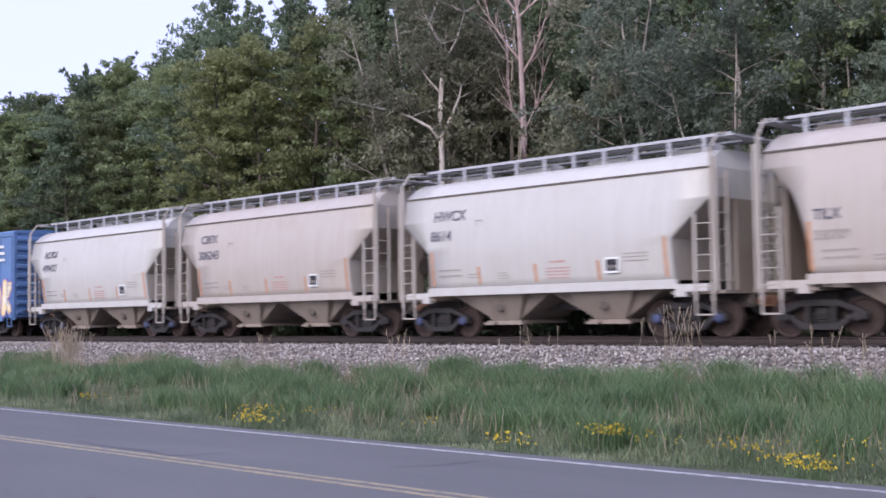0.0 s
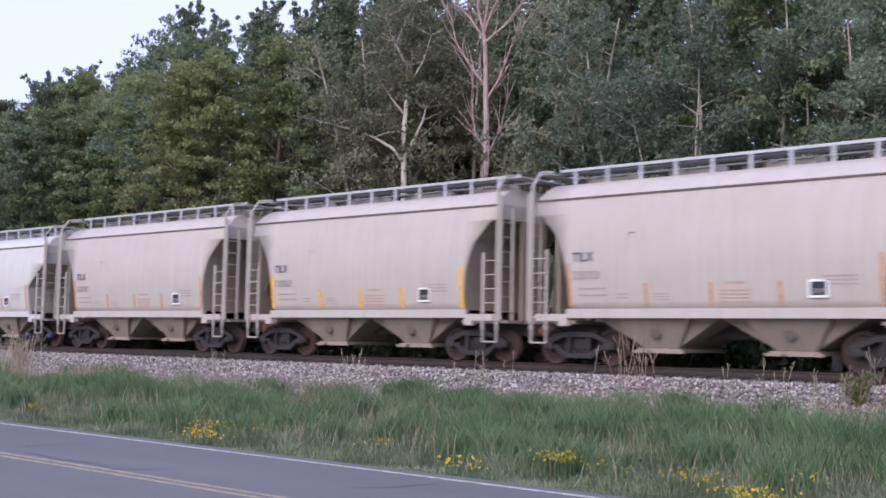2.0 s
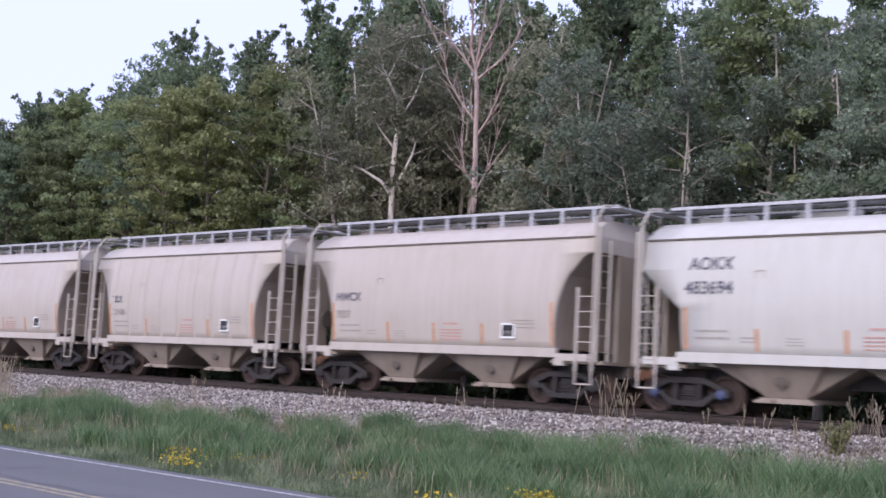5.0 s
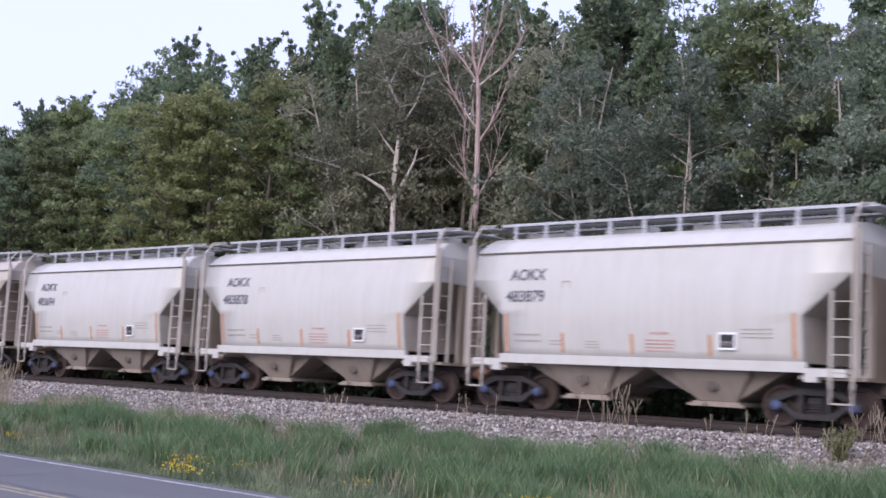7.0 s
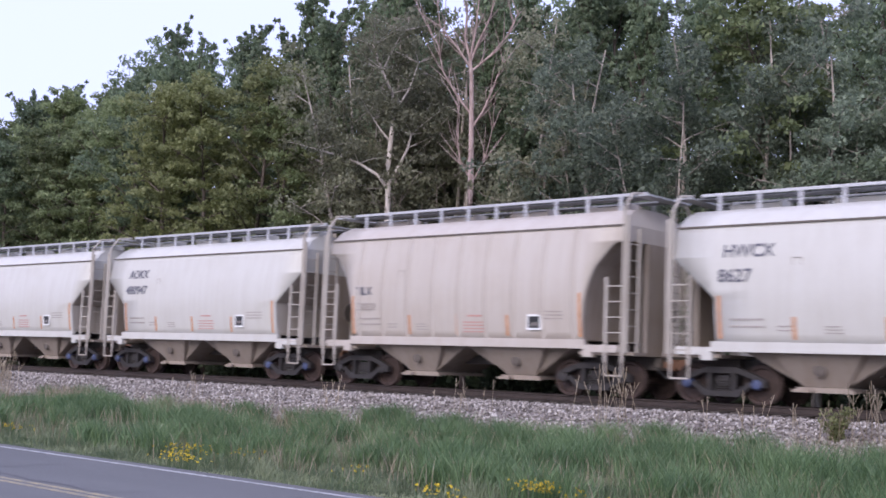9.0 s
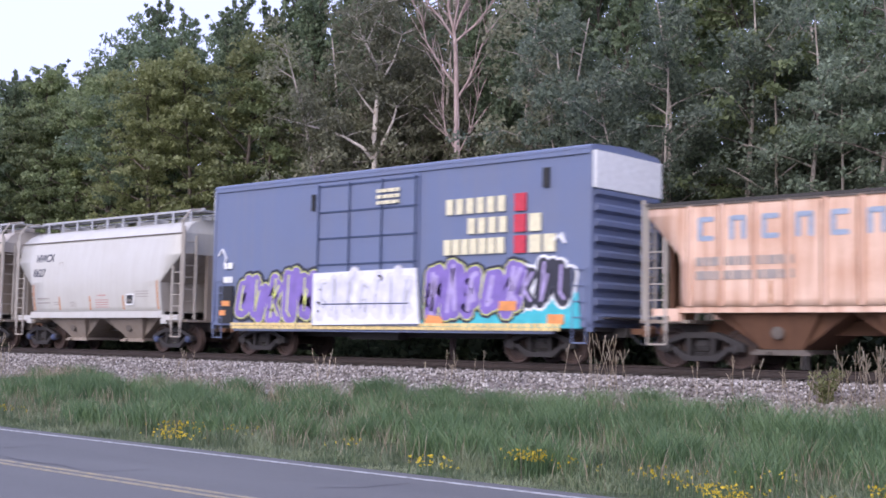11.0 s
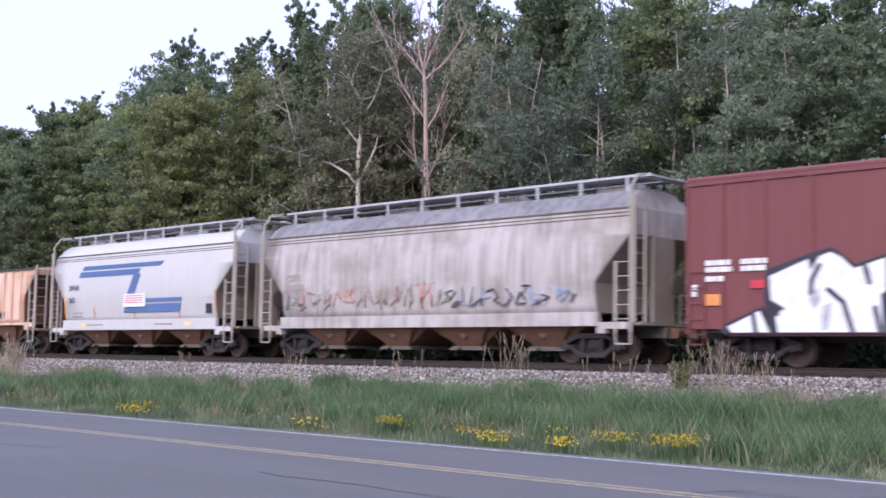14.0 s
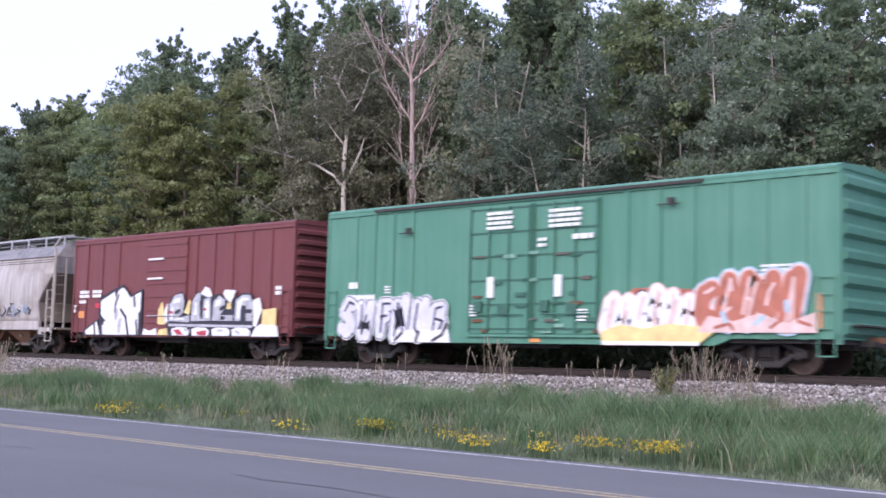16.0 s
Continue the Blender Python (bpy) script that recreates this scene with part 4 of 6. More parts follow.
            part("ladder", bm, P, car)
    for e in (-1, 1):
        E = M[end_paint or paint_name]
        for k in range(end_ribs):
            bm = bmesh.new()
            z = bottom + 0.35 + (top - bottom - 0.75) * k / (end_ribs - 1)
            hgt = (top - bottom) / end_ribs * 0.30
            xa = e * half
            pts = [(xa, z - hgt), (xa + e * 0.12, z - hgt * 0.45), (xa + e * 0.12, z + hgt * 0.45), (xa, z + hgt)]
            prism(bm, pts, -width + 0.12, width - 0.12)
            bmesh.ops.recalc_face_normals(bm, faces=bm.faces[:])
            part("end_rib", bm, E, car)
        for y0, y1 in ((-width - 0.03, -width + 0.1), (width - 0.1, width + 0.03)):
            part("corner_post", boxes((*sorted((e * (half - 0.05), e * (half + 0.05))), y0, y1, bottom, top - 0.1)), P, car)
        if end_panel:
            part("end_panel", boxes((*sorted((e * half, e * (half + 0.14))), -width + 0.02, width - 0.02, top - 1.1, top - 0.16)), M[end_panel], car, "white-painted top of the end")
        part("draft_sill", boxes((*sorted((e * (half - 2), e * (half + 0.25))), -0.3, 0.3, 0.70, bottom + 0.12)), M["dark"], car)
        add_coupler(car, e * (half + 0.66), e)
        bm = boxes((*sorted((e * (half + 0.08), e * (half + 0.35))), -1.2, 1.2, 1.15, 1.19))
        part("end_platform", bm, M["dark"], car)
        add_truck(car, e * (half - truck_in), "frame")
    part("underframe", boxes((-half + 0.2, half - 0.2, -0.35, 0.35, 0.62, bottom + 0.12), (-half + 0.1, half - 0.1, -width + 0.15, width - 0.15, bottom + 0.02, bottom + 0.115), (-1.6, 0.4, -1.0, -0.6, 0.55, 0.85)), M["dark"], car)
    return car


def build_front_box_car():
    c = box_car("blue boxcar with yellow and white graffiti along its base", "light_blue", 7.4, 4.75, 0.75, [-6 + 1.2 * k for k in range(4)] + [2.4 + 1.2 * k for k in range(5)], [(-1.5, 1.5, "plug")])
    fat_letters(c, -1.60, "sbok", 3.2, 7.3, 0.9, 2.4, 0.42, (("spray_purple", 0.14), ("spray_yellow", 0.0), ("spray_white", -0.33)), 0.1, 3)
    small_lines(c, 5.6, 4.0, 3, 1.0, -1.61, "sign", 0.12, 0.3)
    return c


def build_golden_box_car():
    half, y = 7.45, -1.60
    c = box_car("tall blue boxcar with cream lettering and purple graffiti", "blue", half, 5.50, 0.82, [], [(-2.45, 1.7, "plug")], end_panel="sign", truck_in=1.9, end_ribs=11)
    # cream bars where the company's name stands, and its red and cream blocks
    for k, (n, x0) in enumerate(((6, 2.72), (4, 3.5), (7, 2.65))):
        for j in range(n):
            x = x0 + j * (0.31 if k == 2 else 0.36)
            part("sign_block", boxes((x, x + 0.24, y - 0.02, y + 0.03, 3.96 - 0.55 * k, 4.38 - 0.55 * k)), M["cream_text"], c)
        part("logo_block", boxes((5.09, 5.46, y - 0.02, y + 0.03, 3.94 - 0.55 * k, 4.40 - 0.55 * k)), M["red_mark"], c)
        for j in range(k):
            part("logo_block", boxes((5.58 + 0.46 * j, 5.95 + 0.46 * j, y - 0.02, y + 0.03, 3.94 - 0.55 * k, 4.40 - 0.55 * k)), M["cream_text"], c)
    part("vent_slot", boxes((6.0, 6.2, y - 0.02, y + 0.03, 4.5, 5.0)), M["black"], c)
    part("vent_slot", boxes((-2.75, -2.62, y - 0.02, y + 0.03, 4.4, 4.9)), M["black"], c)
    small_lines(c, 0.1, 4.75, 3, 0.9, y - 0.09, "cream_text", 0.1, 0.17)
    small_lines(c, -6.9, 2.75, 2, 0.5, y, "sign", 0.2, 0.45)
    part("data_plate", boxes((-7.1, -6.4, y - 0.02, y + 0.03, 1.0, 2.2)), M["black"], c, "black data panel")
    part("data_mark", boxes((-6.95, -6.55, y - 0.03, y + 0.02, 1.55, 1.72)), M["spray_orange"], c)
    part("data_mark", boxes((-7.05, -6.75, y - 0.03, y + 0.02, 1.25, 1.42)), M["spray_orange"], c)
    fat_letters(c, y, "uwkuw", -6.2, -2.5, 1.0, 2.5, 0.44, (("spray_black", 0.26), ("spray_lime", 0.08), ("spray_purple", 0.0), ("spray_lime", -0.38)), 0.14, 12, 0.16)
    sprayed(c, y - 0.05, "graffiti_fill", "spray_white", [[(-2.5, 0.95), (-2.5, 2.5), (1.7, 2.55), (1.85, 1.0)]], (), 0.1, 0.055)
    fat_letters(c, y - 0.10, "bnkbouk", -2.35, 1.7, 1.1, 2.5, 0.36, (("spray_grey", 0.08), ("spray_lilac", 0.0), ("spray_grey", -0.30)), 0.1, 14, 0.16)
    sprayed(c, y, "graffiti_outline", "spray_teal", [[(1.85, 0.9), (1.9, 1.5), (3.4, 1.75), (5.4, 1.55), (7.1, 1.8), (7.2, 0.9)]], (), 0.1, 0.0)
    fat_letters(c, y, "wnbuk", 1.95, 5.4, 1.2, 2.6, 0.48, (("spray_black", 0.22), ("spray_lime", 0.07), ("spray_purple", 0.0), ("spray_mauve", -0.34)), 0.14, 15, 0.16)
    fat_letters(c, y, "kwu", 5.2, 7.0, 1.4, 2.55, 0.36, (("spray_white", 0.14), ("spray_black", 0.0), ("spray_mauve", -0.28)), 0.1, 18, 0.18)
    sprayed(c, y, "graffiti_mark", "spray_orange", [[(4.6, 1.35), (4.65, 1.6), (5.2, 1.6), (5.2, 1.35)], [(6.2, 1.0), (6.2, 1.25), (6.7, 1.25), (6.7, 1.0)], [(1.95, 0.95), (2.1, 1.25), (2.6, 1.2), (2.7, 0.95)]], (), 0.1, 0.03)
    sprayed(c, y, "graffiti_mark", "spray_white", (), [[(-7.2, 3.2), (-7.0, 3.4), (-6.8, 3.1), (-6.9, 2.9)], [(6.3, 3.0), (6.5, 3.25), (6.7, 3.05), (6.6, 3.3)]], 0.05, 0.01)
    small_lines(c, -6.4, 0.93, 2, 13.0, y - 0.04, "spray_yellow", 0.09, 0.1, 5)
    return c


def build_tan_hopper():
    c, y = hopper_car("faded tan ribbed covered hopper with rust and blue lettering", "tan", 6.45, 3.78, "straight", 3, sill=(1.28, 1.42), ribs=14, rib_depth=0.075, under="rust", roofline=0.14, walkway=False, width=1.55, bulge=0.03, corner=5.55, cut_low=2.55, top_drop=0.22, strips=[(-5.3, 0.9, "orange"), (-3.3, 0.5, "orange"), (0.2, 0.5, "orange"), (3.4, 0.5, "orange"), (5.4, 1.2, "orange")], end_gap=0.55, truck_x=5.3)
    for k in range(6):
        x = -5.05 + 0.80 * k
        bm = bmesh.new()
        yy = y(3.2) - 0.002
        stroke(bm, [(x, 2.98), (x, 3.42), (x + 0.30, 3.42), (x + 0.30, 2.98)] if k % 2 else [(x + 0.3, 3.42), (x, 3.42), (x, 2.98), (x + 0.3, 2.98)], 0.12, yy - 0.006, yy + 0.01)
        bmesh.ops.recalc_face_normals(bm, faces=bm.faces[:])
        part("logo_block", bm, M["logo_faded"], c, "faded blue painted letter shape")
    small_lines(c, -5.15, 2.35, 2, 2.4, y(2.3), "faint", 0.2, 0.32, 7)
    part("roof_walk", boxes((-6.4, 6.4, -0.5, 0.5, 3.95, 3.99)), M["grating"], c)
    part("roof_edge", boxes((-6.5, 6.5, -1.56, -1.40, 3.80, 3.87), (-6.5, 6.5, 1.40, 1.56, 3.80, 3.87)), M["dark"], c)
    strip("notice_plate", 3.15, 3.75, 1.6, 1.9, y(1.75), M["dark"], c)
    return c


def build_t_hopper():
    c, y = hopper_car("white covered hopper with blue stripe emblem", "bright", 6.65, 4.22, "straight", 3, sill=(1.02, 1.44), width=1.6, roofline=0.60, cut_low=2.3, corner=5.55, under="rust", slope="dust", strips=[(-5.5, 1.0, "yellow_strip"), (-3.1, 0.5, "orange"), (0.0, 0.5, "orange"), (3.2, 0.5, "orange"), (5.62, 1.0, "orange")], truck_x=5.15, end_gap=0.62)
    yy = y(2.46) - 0.012
    for name, pts in (("upper", [(-4.2, 3.54), (1.80, 3.54), (1.96, 3.72), (-4.05, 3.72)]), ("second", [(-4.4, 3.24), (0.25, 3.24), (0.40, 3.48), (-4.26, 3.48)]), ("stem", [(-0.55, 2.3), (0.0, 2.3), (0.45, 3.26), (0.0, 3.26)]), ("foot", [(0.6, 2.10), (3.40, 2.10), (3.44, 2.26), (0.6, 2.26)]), ("base", [(-0.72, 1.72), (3.25, 1.72), (3.36, 2.04), (-0.62, 2.04)])):
        bm = bmesh.new()
        ys = y({"upper": 3.54, "second": 3.24, "stem": 2.6, "foot": 2.26, "base": 2.04}[name]) - 0.006
        prism(bm, pts, ys - (0.010 if name == "stem" else 0.004), ys + 0.06)
        bmesh.ops.recalc_face_normals(bm, faces=bm.faces[:])
        part("stripe", bm, M["logo_blue"], c, "blue painted stripe")
    part("sign_board", boxes((-0.66, 0.94, yy - 0.03, yy, 1.94, 2.46)), M["sign"], c, "white notice with red print")
    small_lines(c, -0.52, 2.36, 4, 1.3, yy - 0.03, "red_mark", 0.035, 0.09, 9)
    marks(c, y, [("SWWX", -5.15, 2.70, 0.33, "ink", 0.8), ("263", -5.15, 2.18, 0.33, "ink", 1.0)])
    strip("notice_field", 5.0, 5.38, 1.62, 1.98, y(1.9) - 0.004, M["black"], c)
    small_lines(c, -4.9, 1.72, 2, 0.9, y(1.7), "faint", 0.05, 0.14, 3)
    for x, m in ((-4.2, "spray_yellow"), (3.6, "spray_yellow")):
        part("sill_label", boxes((x, x + 0.45, -1.57, -1.55, 1.16, 1.30)), M[m], c)
    small_lines(c, -3.6, 1.2, 1, 1.3, -1.562, "faint", 0.06, 0.1, 3)
    small_lines(c, 1.6, 1.2, 1, 1.2, -1.562, "faint", 0.06, 0.1, 4)
    for z in (3.98, 4.06):
        part("eave_seam", boxes((-6.6, 6.6, y(z) - 0.006, y(z) + 0.02, z, z + 0.025)), M["shade"], c)
    return c


def build_soiled_hopper():
    c, y = hopper_car("long grimy grey covered hopper with faded graffiti", "soiled", 7.9, 4.2, "straight", 4, sill=(1.02, 1.40), width=1.6, roofline=0.62, cut_low=2.2, corner=6.75, under="rust", slope="dust", roof_paint="roof_grime", strips=[], truck_x=6.3, end_gap=0.60)
    marks(c, y, [("CSFX", -6.5, 2.62, 0.34, "faint", 1.0)])
    small_lines(c, -6.5, 2.32, 1, 0.9, y(2.5), "faint", 0.2, 0.3, 3)
    r = random.Random(31)
    for k in range(46):
        x = -6.3 + 12.6 * k / 46
        bm = bmesh.new()
        pts = [(x + r.uniform(-0.26, 0.26), 1.58 + r.uniform(0, 0.85 if k < 26 else 0.65)) for _ in range(4)]
        stroke(bm, pts, 0.05, y(2.25) - 0.006, y(2.25) + 0.03)
        bmesh.ops.recalc_face_normals(bm, faces=bm.faces[:])
        part("graffiti_mark", bm, M[r.choice(("faint", "redtext", "seam")) if k < 28 else r.choice(("spray_grey", "logo_faded", "ink"))], c, "faded sprayed scrawl")
    for z in (3.95, 4.05):
        part("eave_seam", boxes((-7.8, 7.8, y(z) - 0.006, y(z) + 0.02, z, z + 0.03)), M["shade"], c)
    return c


def build_maroon_box_car():
    half, y = 7.15, -1.60
    c = box_car("maroon boxcar with white and grey graffiti", "maroon", half, 4.78, 0.80, [-6.15, -5.0, -3.75, 1.55, 2.65, 3.75, 4.85, 5.95], [(-1.75, 1.0, "slide")], truck_in=1.75, end_ribs=10)
    # the sprayed pieces, laid out on a grid that runs along the side and down from the eave
    def at(u, v):
        return float(np.interp(u, (75, 575, 865, 1555), (-7.15, -1.75, 1.0, 7.15))), 0.80 + (295 - v) * float(np.interp(u, (75, 1555), (0.0084, 0.0066)))

    def lay(m, d, polys=(), strokes=(), w=0.1, name="graffiti_fill"):
        sprayed(c, y - 0.062, name, m, [[at(*p) for p in pl] for pl in polys], [[at(*p) for p in st] for st in strokes], w, d)
    lay("spray_black", 0.0, [[(170, 296), (175, 268), (275, 215), (296, 296)], [(288, 296), (286, 240), (278, 190), (283, 108), (388, 62), (440, 44), (492, 96), (570, 64), (572, 296)]], name="graffiti_outline")
    lay("spray_white", 0.006, [[(195, 292), (187, 274), (268, 228), (292, 292)], [(312, 292), (306, 240), (330, 222), (296, 196), (292, 126), (385, 78), (392, 112), (412, 70), (438, 58), (462, 74), (490, 108), (560, 78), (560, 172), (548, 184), (552, 292)]])
    lay("spray_black", 0.012, (), [[(392, 180), (394, 140), (412, 96)], [(432, 168), (466, 205), (486, 290)], [(286, 185), (312, 238)], [(515, 102), (524, 150)], [(536, 222), (546, 290)], [(252, 242), (258, 290)]], 0.12, "graffiti_mark")
    lay("spray_grey", 0.013, [[(385, 195), (408, 160), (415, 200), (398, 225)], [(420, 215), (440, 205), (430, 285), (415, 285)]], name="graffiti_mark")
    lay("spray_white", 0.006, [[(578, 292), (590, 262), (630, 272), (676, 258), (684, 292)], [(722, 232), (735, 160), (752, 135), (756, 230)]])
    lay("spray_yellow", 0.007, [[(686, 240), (688, 170), (712, 126), (726, 172), (740, 240)], [(690, 292), (700, 266), (752, 258), (765, 292)], [(868, 180), (900, 115), (914, 130), (905, 190)]])
    lay("spray_black", 0.004, [[(754, 296), (752, 190), (774, 104), (846, 74), (874, 112), (868, 190), (916, 180), (916, 118), (962, 72), (1000, 84), (1060, 92), (1110, 80), (1160, 120), (1216, 100), (1262, 76), (1318, 78), (1340, 124), (1338, 250), (1320, 296)]], name="graffiti_outline")
    lay("spray_grey", 0.008, [[(764, 222), (768, 140), (802, 92), (852, 84), (866, 122), (862, 176), (834, 206), (908, 192), (905, 228)], [(920, 222), (926, 122), (960, 80), (984, 78), (976, 140), (984, 208), (1000, 212), (1006, 112), (1050, 92), (1056, 218)],
                              [(1066, 218), (1072, 122), (1110, 92), (1150, 112), (1146, 156), (1120, 190), (1205, 190), (1205, 218)], [(1216, 218), (1222, 112), (1262, 86), (1312, 86), (1332, 130), (1326, 218), (1290, 218), (1288, 140), (1256, 140), (1254, 218)]])
    lay("spray_white", 0.010, [[(984, 84), (1010, 48), (1036, 54), (1062, 96), (1030, 100)], [(1134, 82), (1150, 60), (1220, 64), (1188, 128), (1160, 110)], [(1338, 240), (1332, 112), (1370, 98), (1388, 160), (1356, 250)], [(1326, 296), (1350, 252), (1402, 224), (1482, 240), (1492, 296)], [(790, 136), (800, 112), (838, 104), (842, 126)], [(940, 190), (944, 130), (958, 120), (960, 190)], [(1016, 205), (1020, 120), (1040, 112), (1044, 205)], [(1084, 150), (1090, 118), (1118, 108), (1126, 132)], [(1232, 205), (1234, 120), (1262, 100), (1300, 100), (1306, 112), (1262, 118), (1248, 205)], [(776, 215), (780, 160), (796, 150), (794, 212), (860, 204), (880, 216)]])
    lay("spray_yellow", 0.012, [[(1392, 236), (1392, 160), (1476, 150), (1476, 236)], [(1160, 160), (1166, 128), (1190, 124), (1192, 158)]])
    lay("spray_black", 0.014, (), [[(812, 180), (838, 170)], [(1122, 160), (1140, 150)], [(1130, 205), (1146, 205)], [(1290, 170), (1320, 168)]], 0.14, "graffiti_mark")
    lay("spray_white", 0.011, [[(x, 294), (x - 4, 262), (x + 30, 252), (x + 96, 254), (x + 118, 270), (x + 112, 294)] for x in (792, 932, 1072, 1204)])
    lay("spray_red", 0.016, [[(800, 268), (840, 262), (870, 290), (830, 290)], [(960, 276), (1030, 266), (1032, 292), (975, 292)]], [[(772, 178), (790, 180)], [(1010, 160), (1022, 162)]], 0.09, "graffiti_mark")
    lay("spray_grey", 0.015, (), [[(1110, 268), (1140, 268)], [(1230, 270), (1250, 280)], [(880, 262), (896, 270)], [(770, 242), (1330, 246)]], 0.09, "graffiti_mark")
    for x, z, w, n in ((-6.6, 2.5, 0.75, 2), (-5.6, 2.5, 0.7, 2), (-6.6, 2.1, 0.5, 1), (-7.0, 1.9, 0.2, 2), (6.3, 2.4, 0.35, 2)):
        small_lines(c, x, z, n, w, y - 0.002, "sign", 0.13, 0.17, 4)
    part("data_mark", boxes((-6.6, -6.2, y - 0.01, y + 0.05, 1.5, 1.78)), M["spray_orange"], c)
    part("data_mark", boxes((-5.35, -4.9, y - 0.01, y + 0.05, 1.9, 2.1)), M["red_mark"], c)
    for z in (2.95, 3.7):
        part("door_plate", boxes((-1.5, -0.5, y - 0.09, y - 0.02, z, z + 0.07)), M["sign"], c)
    return c


def build_green_box_car():
    half, y = 8.85, -1.60
    c = box_car("green boxcar with double doors, white markings and graffiti", "green", half, 4.92, 0.72, [-7.5 + 0.85 * k for k in range(4)] + [3.0 + 1.0 * k for k in range(6)], [(-2.5, -0.2, "plug"), (-0.1, 2.15, "plug")], truck_in=2.15, end_ribs=7, belly=2.6)
    fat_letters(c, y - 0.05, "swfnub", -8.1, -3.3, 0.72, 2.02, 0.40, (("spray_white", 0.13), ("spray_black", 0.07), ("spray_lilac", 0.0), ("spray_black", -0.32)), 0.14, 5, 0.09)
    sprayed(c, y - 0.05, "graffiti_fill", "spray_white", [[(-5.7, 0.66), (-5.6, 1.02), (-3.3, 1.06), (-3.2, 0.66)]], (), 0.1, 0.014)
    sprayed(c, y - 0.05, "graffiti_mark", "spray_black", (), [[(-5.5, 0.72), (-5.2, 0.95)], [(-4.6, 0.7), (-4.5, 0.98)], [(-3.9, 0.72), (-3.5, 0.9), (-3.35, 1.2)]], 0.09, 0.030)
    sprayed(c, y - 0.05, "graffiti_outline", "spray_brick", [[(2.35, 0.9), (2.6, 1.75), (3.3, 2.12), (4.2, 2.12), (5.1, 2.05), (5.5, 1.5), (5.3, 0.9)]], (), 0.1, 0.0)
    fat_letters(c, y - 0.05, "hwokhu", 2.3, 5.15, 0.78, 2.05, 0.42, (("spray_pink", 0.10), ("spray_white", 0.0), ("spray_pink", -0.34)), 0.16, 8, 0.12)
    sprayed(c, y - 0.05, "graffiti_fill", "spray_yellow", [[(2.3, 0.64), (2.28, 1.0), (2.9, 1.18), (3.6, 1.08), (4.4, 1.2), (5.3, 1.12), (5.65, 0.98), (5.2, 0.66)]], (), 0.1, 0.026)
    sprayed(c, y - 0.05, "graffiti_mark", "spray_white", (), [[(2.35, 0.70), (5.2, 0.70)]], 0.1, 0.032)
    fat_letters(c, y - 0.05, "cahon", 5.15, 8.0, 1.05, 2.35, 0.44, (("spray_sky", 0.20), ("spray_pink", 0.10), ("spray_rust", 0.0), ("spray_pink", -0.36)), 0.18, 3, 0.13)
    sprayed(c, y - 0.05, "graffiti_fill", "spray_pink", [[(5.2, 0.98), (5.5, 1.4), (6.2, 1.25), (6.9, 1.45), (7.6, 1.2), (8.3, 1.45), (8.35, 0.98)]], (), 0.1, 0.028)
    sprayed(c, y - 0.05, "graffiti_mark", "spray_brick", (), [[(5.7, 1.1), (6.1, 1.2), (6.2, 1.05)], [(7.2, 1.1), (7.5, 1.3)], [(7.9, 1.25), (8.2, 1.15)]], 0.08, 0.034)
    sprayed(c, y - 0.05, "graffiti_mark", "spray_sky", (), [[(5.9, 1.45), (6.0, 1.25)], [(6.8, 1.2), (7.0, 1.35)], [(7.6, 1.7), (7.62, 1.5)]], 0.12, 0.035)
    small_lines(c, -1.8, 4.33, 4, 0.98, y - 0.10, "sign", 0.09, 0.14, 2)
    small_lines(c, 0.48, 4.28, 4, 1.1, y - 0.10, "sign", 0.09, 0.14, 3)
    small_lines(c, 0.1, 3.5, 2, 0.3, y - 0.10, "sign", 0.09, 0.16, 4)
    small_lines(c, 1.3, 3.5, 1, 0.7, y - 0.10, "sign", 0.14, 0.14, 5)
    for x in (-1.75, 0.7):
        part("door_plate", boxes((x, x + 0.24, y - 0.11, y - 0.05, 1.95, 2.55)), M["sign"], c)
    small_lines(c, -7.75, 2.35, 1, 0.4, y - 0.002, "sign", 0.2, 0.2, 6)
    small_lines(c, -7.75, 2.0, 1, 1.2, y - 0.002, "sign", 0.14, 0.2, 7)
    small_lines(c, -6.1, 2.35, 3, 0.25, y - 0.002, "sign", 0.05, 0.09, 7)
    small_lines(c, 6.9, 2.55, 4, 0.8, y - 0.002, "sign", 0.06, 0.1, 8)
    small_lines(c, -2.4, 1.7, 4, 0.25, y - 0.10, "sign", 0.05, 0.09, 8)
    small_lines(c, 1.5, 1.55, 4, 0.35, y - 0.10, "sign", 0.05, 0.09, 9)
    for x, z in ((-5.1, 4.0), (4.35, 4.25)):
        bm = bmesh.new()
        bar(bm, (x - 0.35, y - 0.09, z), (x + 0.3, y - 0.09, z), 0.02, 5)
        box(bm, x - 0.05, x + 0.12, y - 0.12, y - 0.01, z + 0.02, z + 0.16)
        part("lock_lever", bm, M["dark"], c)
    r = random.Random(6)
    for k in range(26):
        x, z = r.uniform(-2.4, 2.1), r.choice((0.95, 1.1, 1.25, 1.7, 2.0, 2.35, 3.1)) + r.uniform(-0.06, 0.06)
        w = r.uniform(0.08, 0.5)
        part("scrape", boxes((x, x + w, y - 0.076 - 0.0007 * k, y - 0.02, z, z + r.uniform(0.03, 0.12))), M[r.choice(("green_dark", "green_dark", "rust", "shade", "green_pale"))], c)
    for x in (-1.75, 0.7):
        part("lock_box", boxes((x - 0.5, x - 0.2, y - 0.13, y - 0.05, 1.55, 1.85), (x + 0.4, x + 0.8, y - 0.11, y - 0.05, 1.5, 1.75)), M["green_dark"], c)
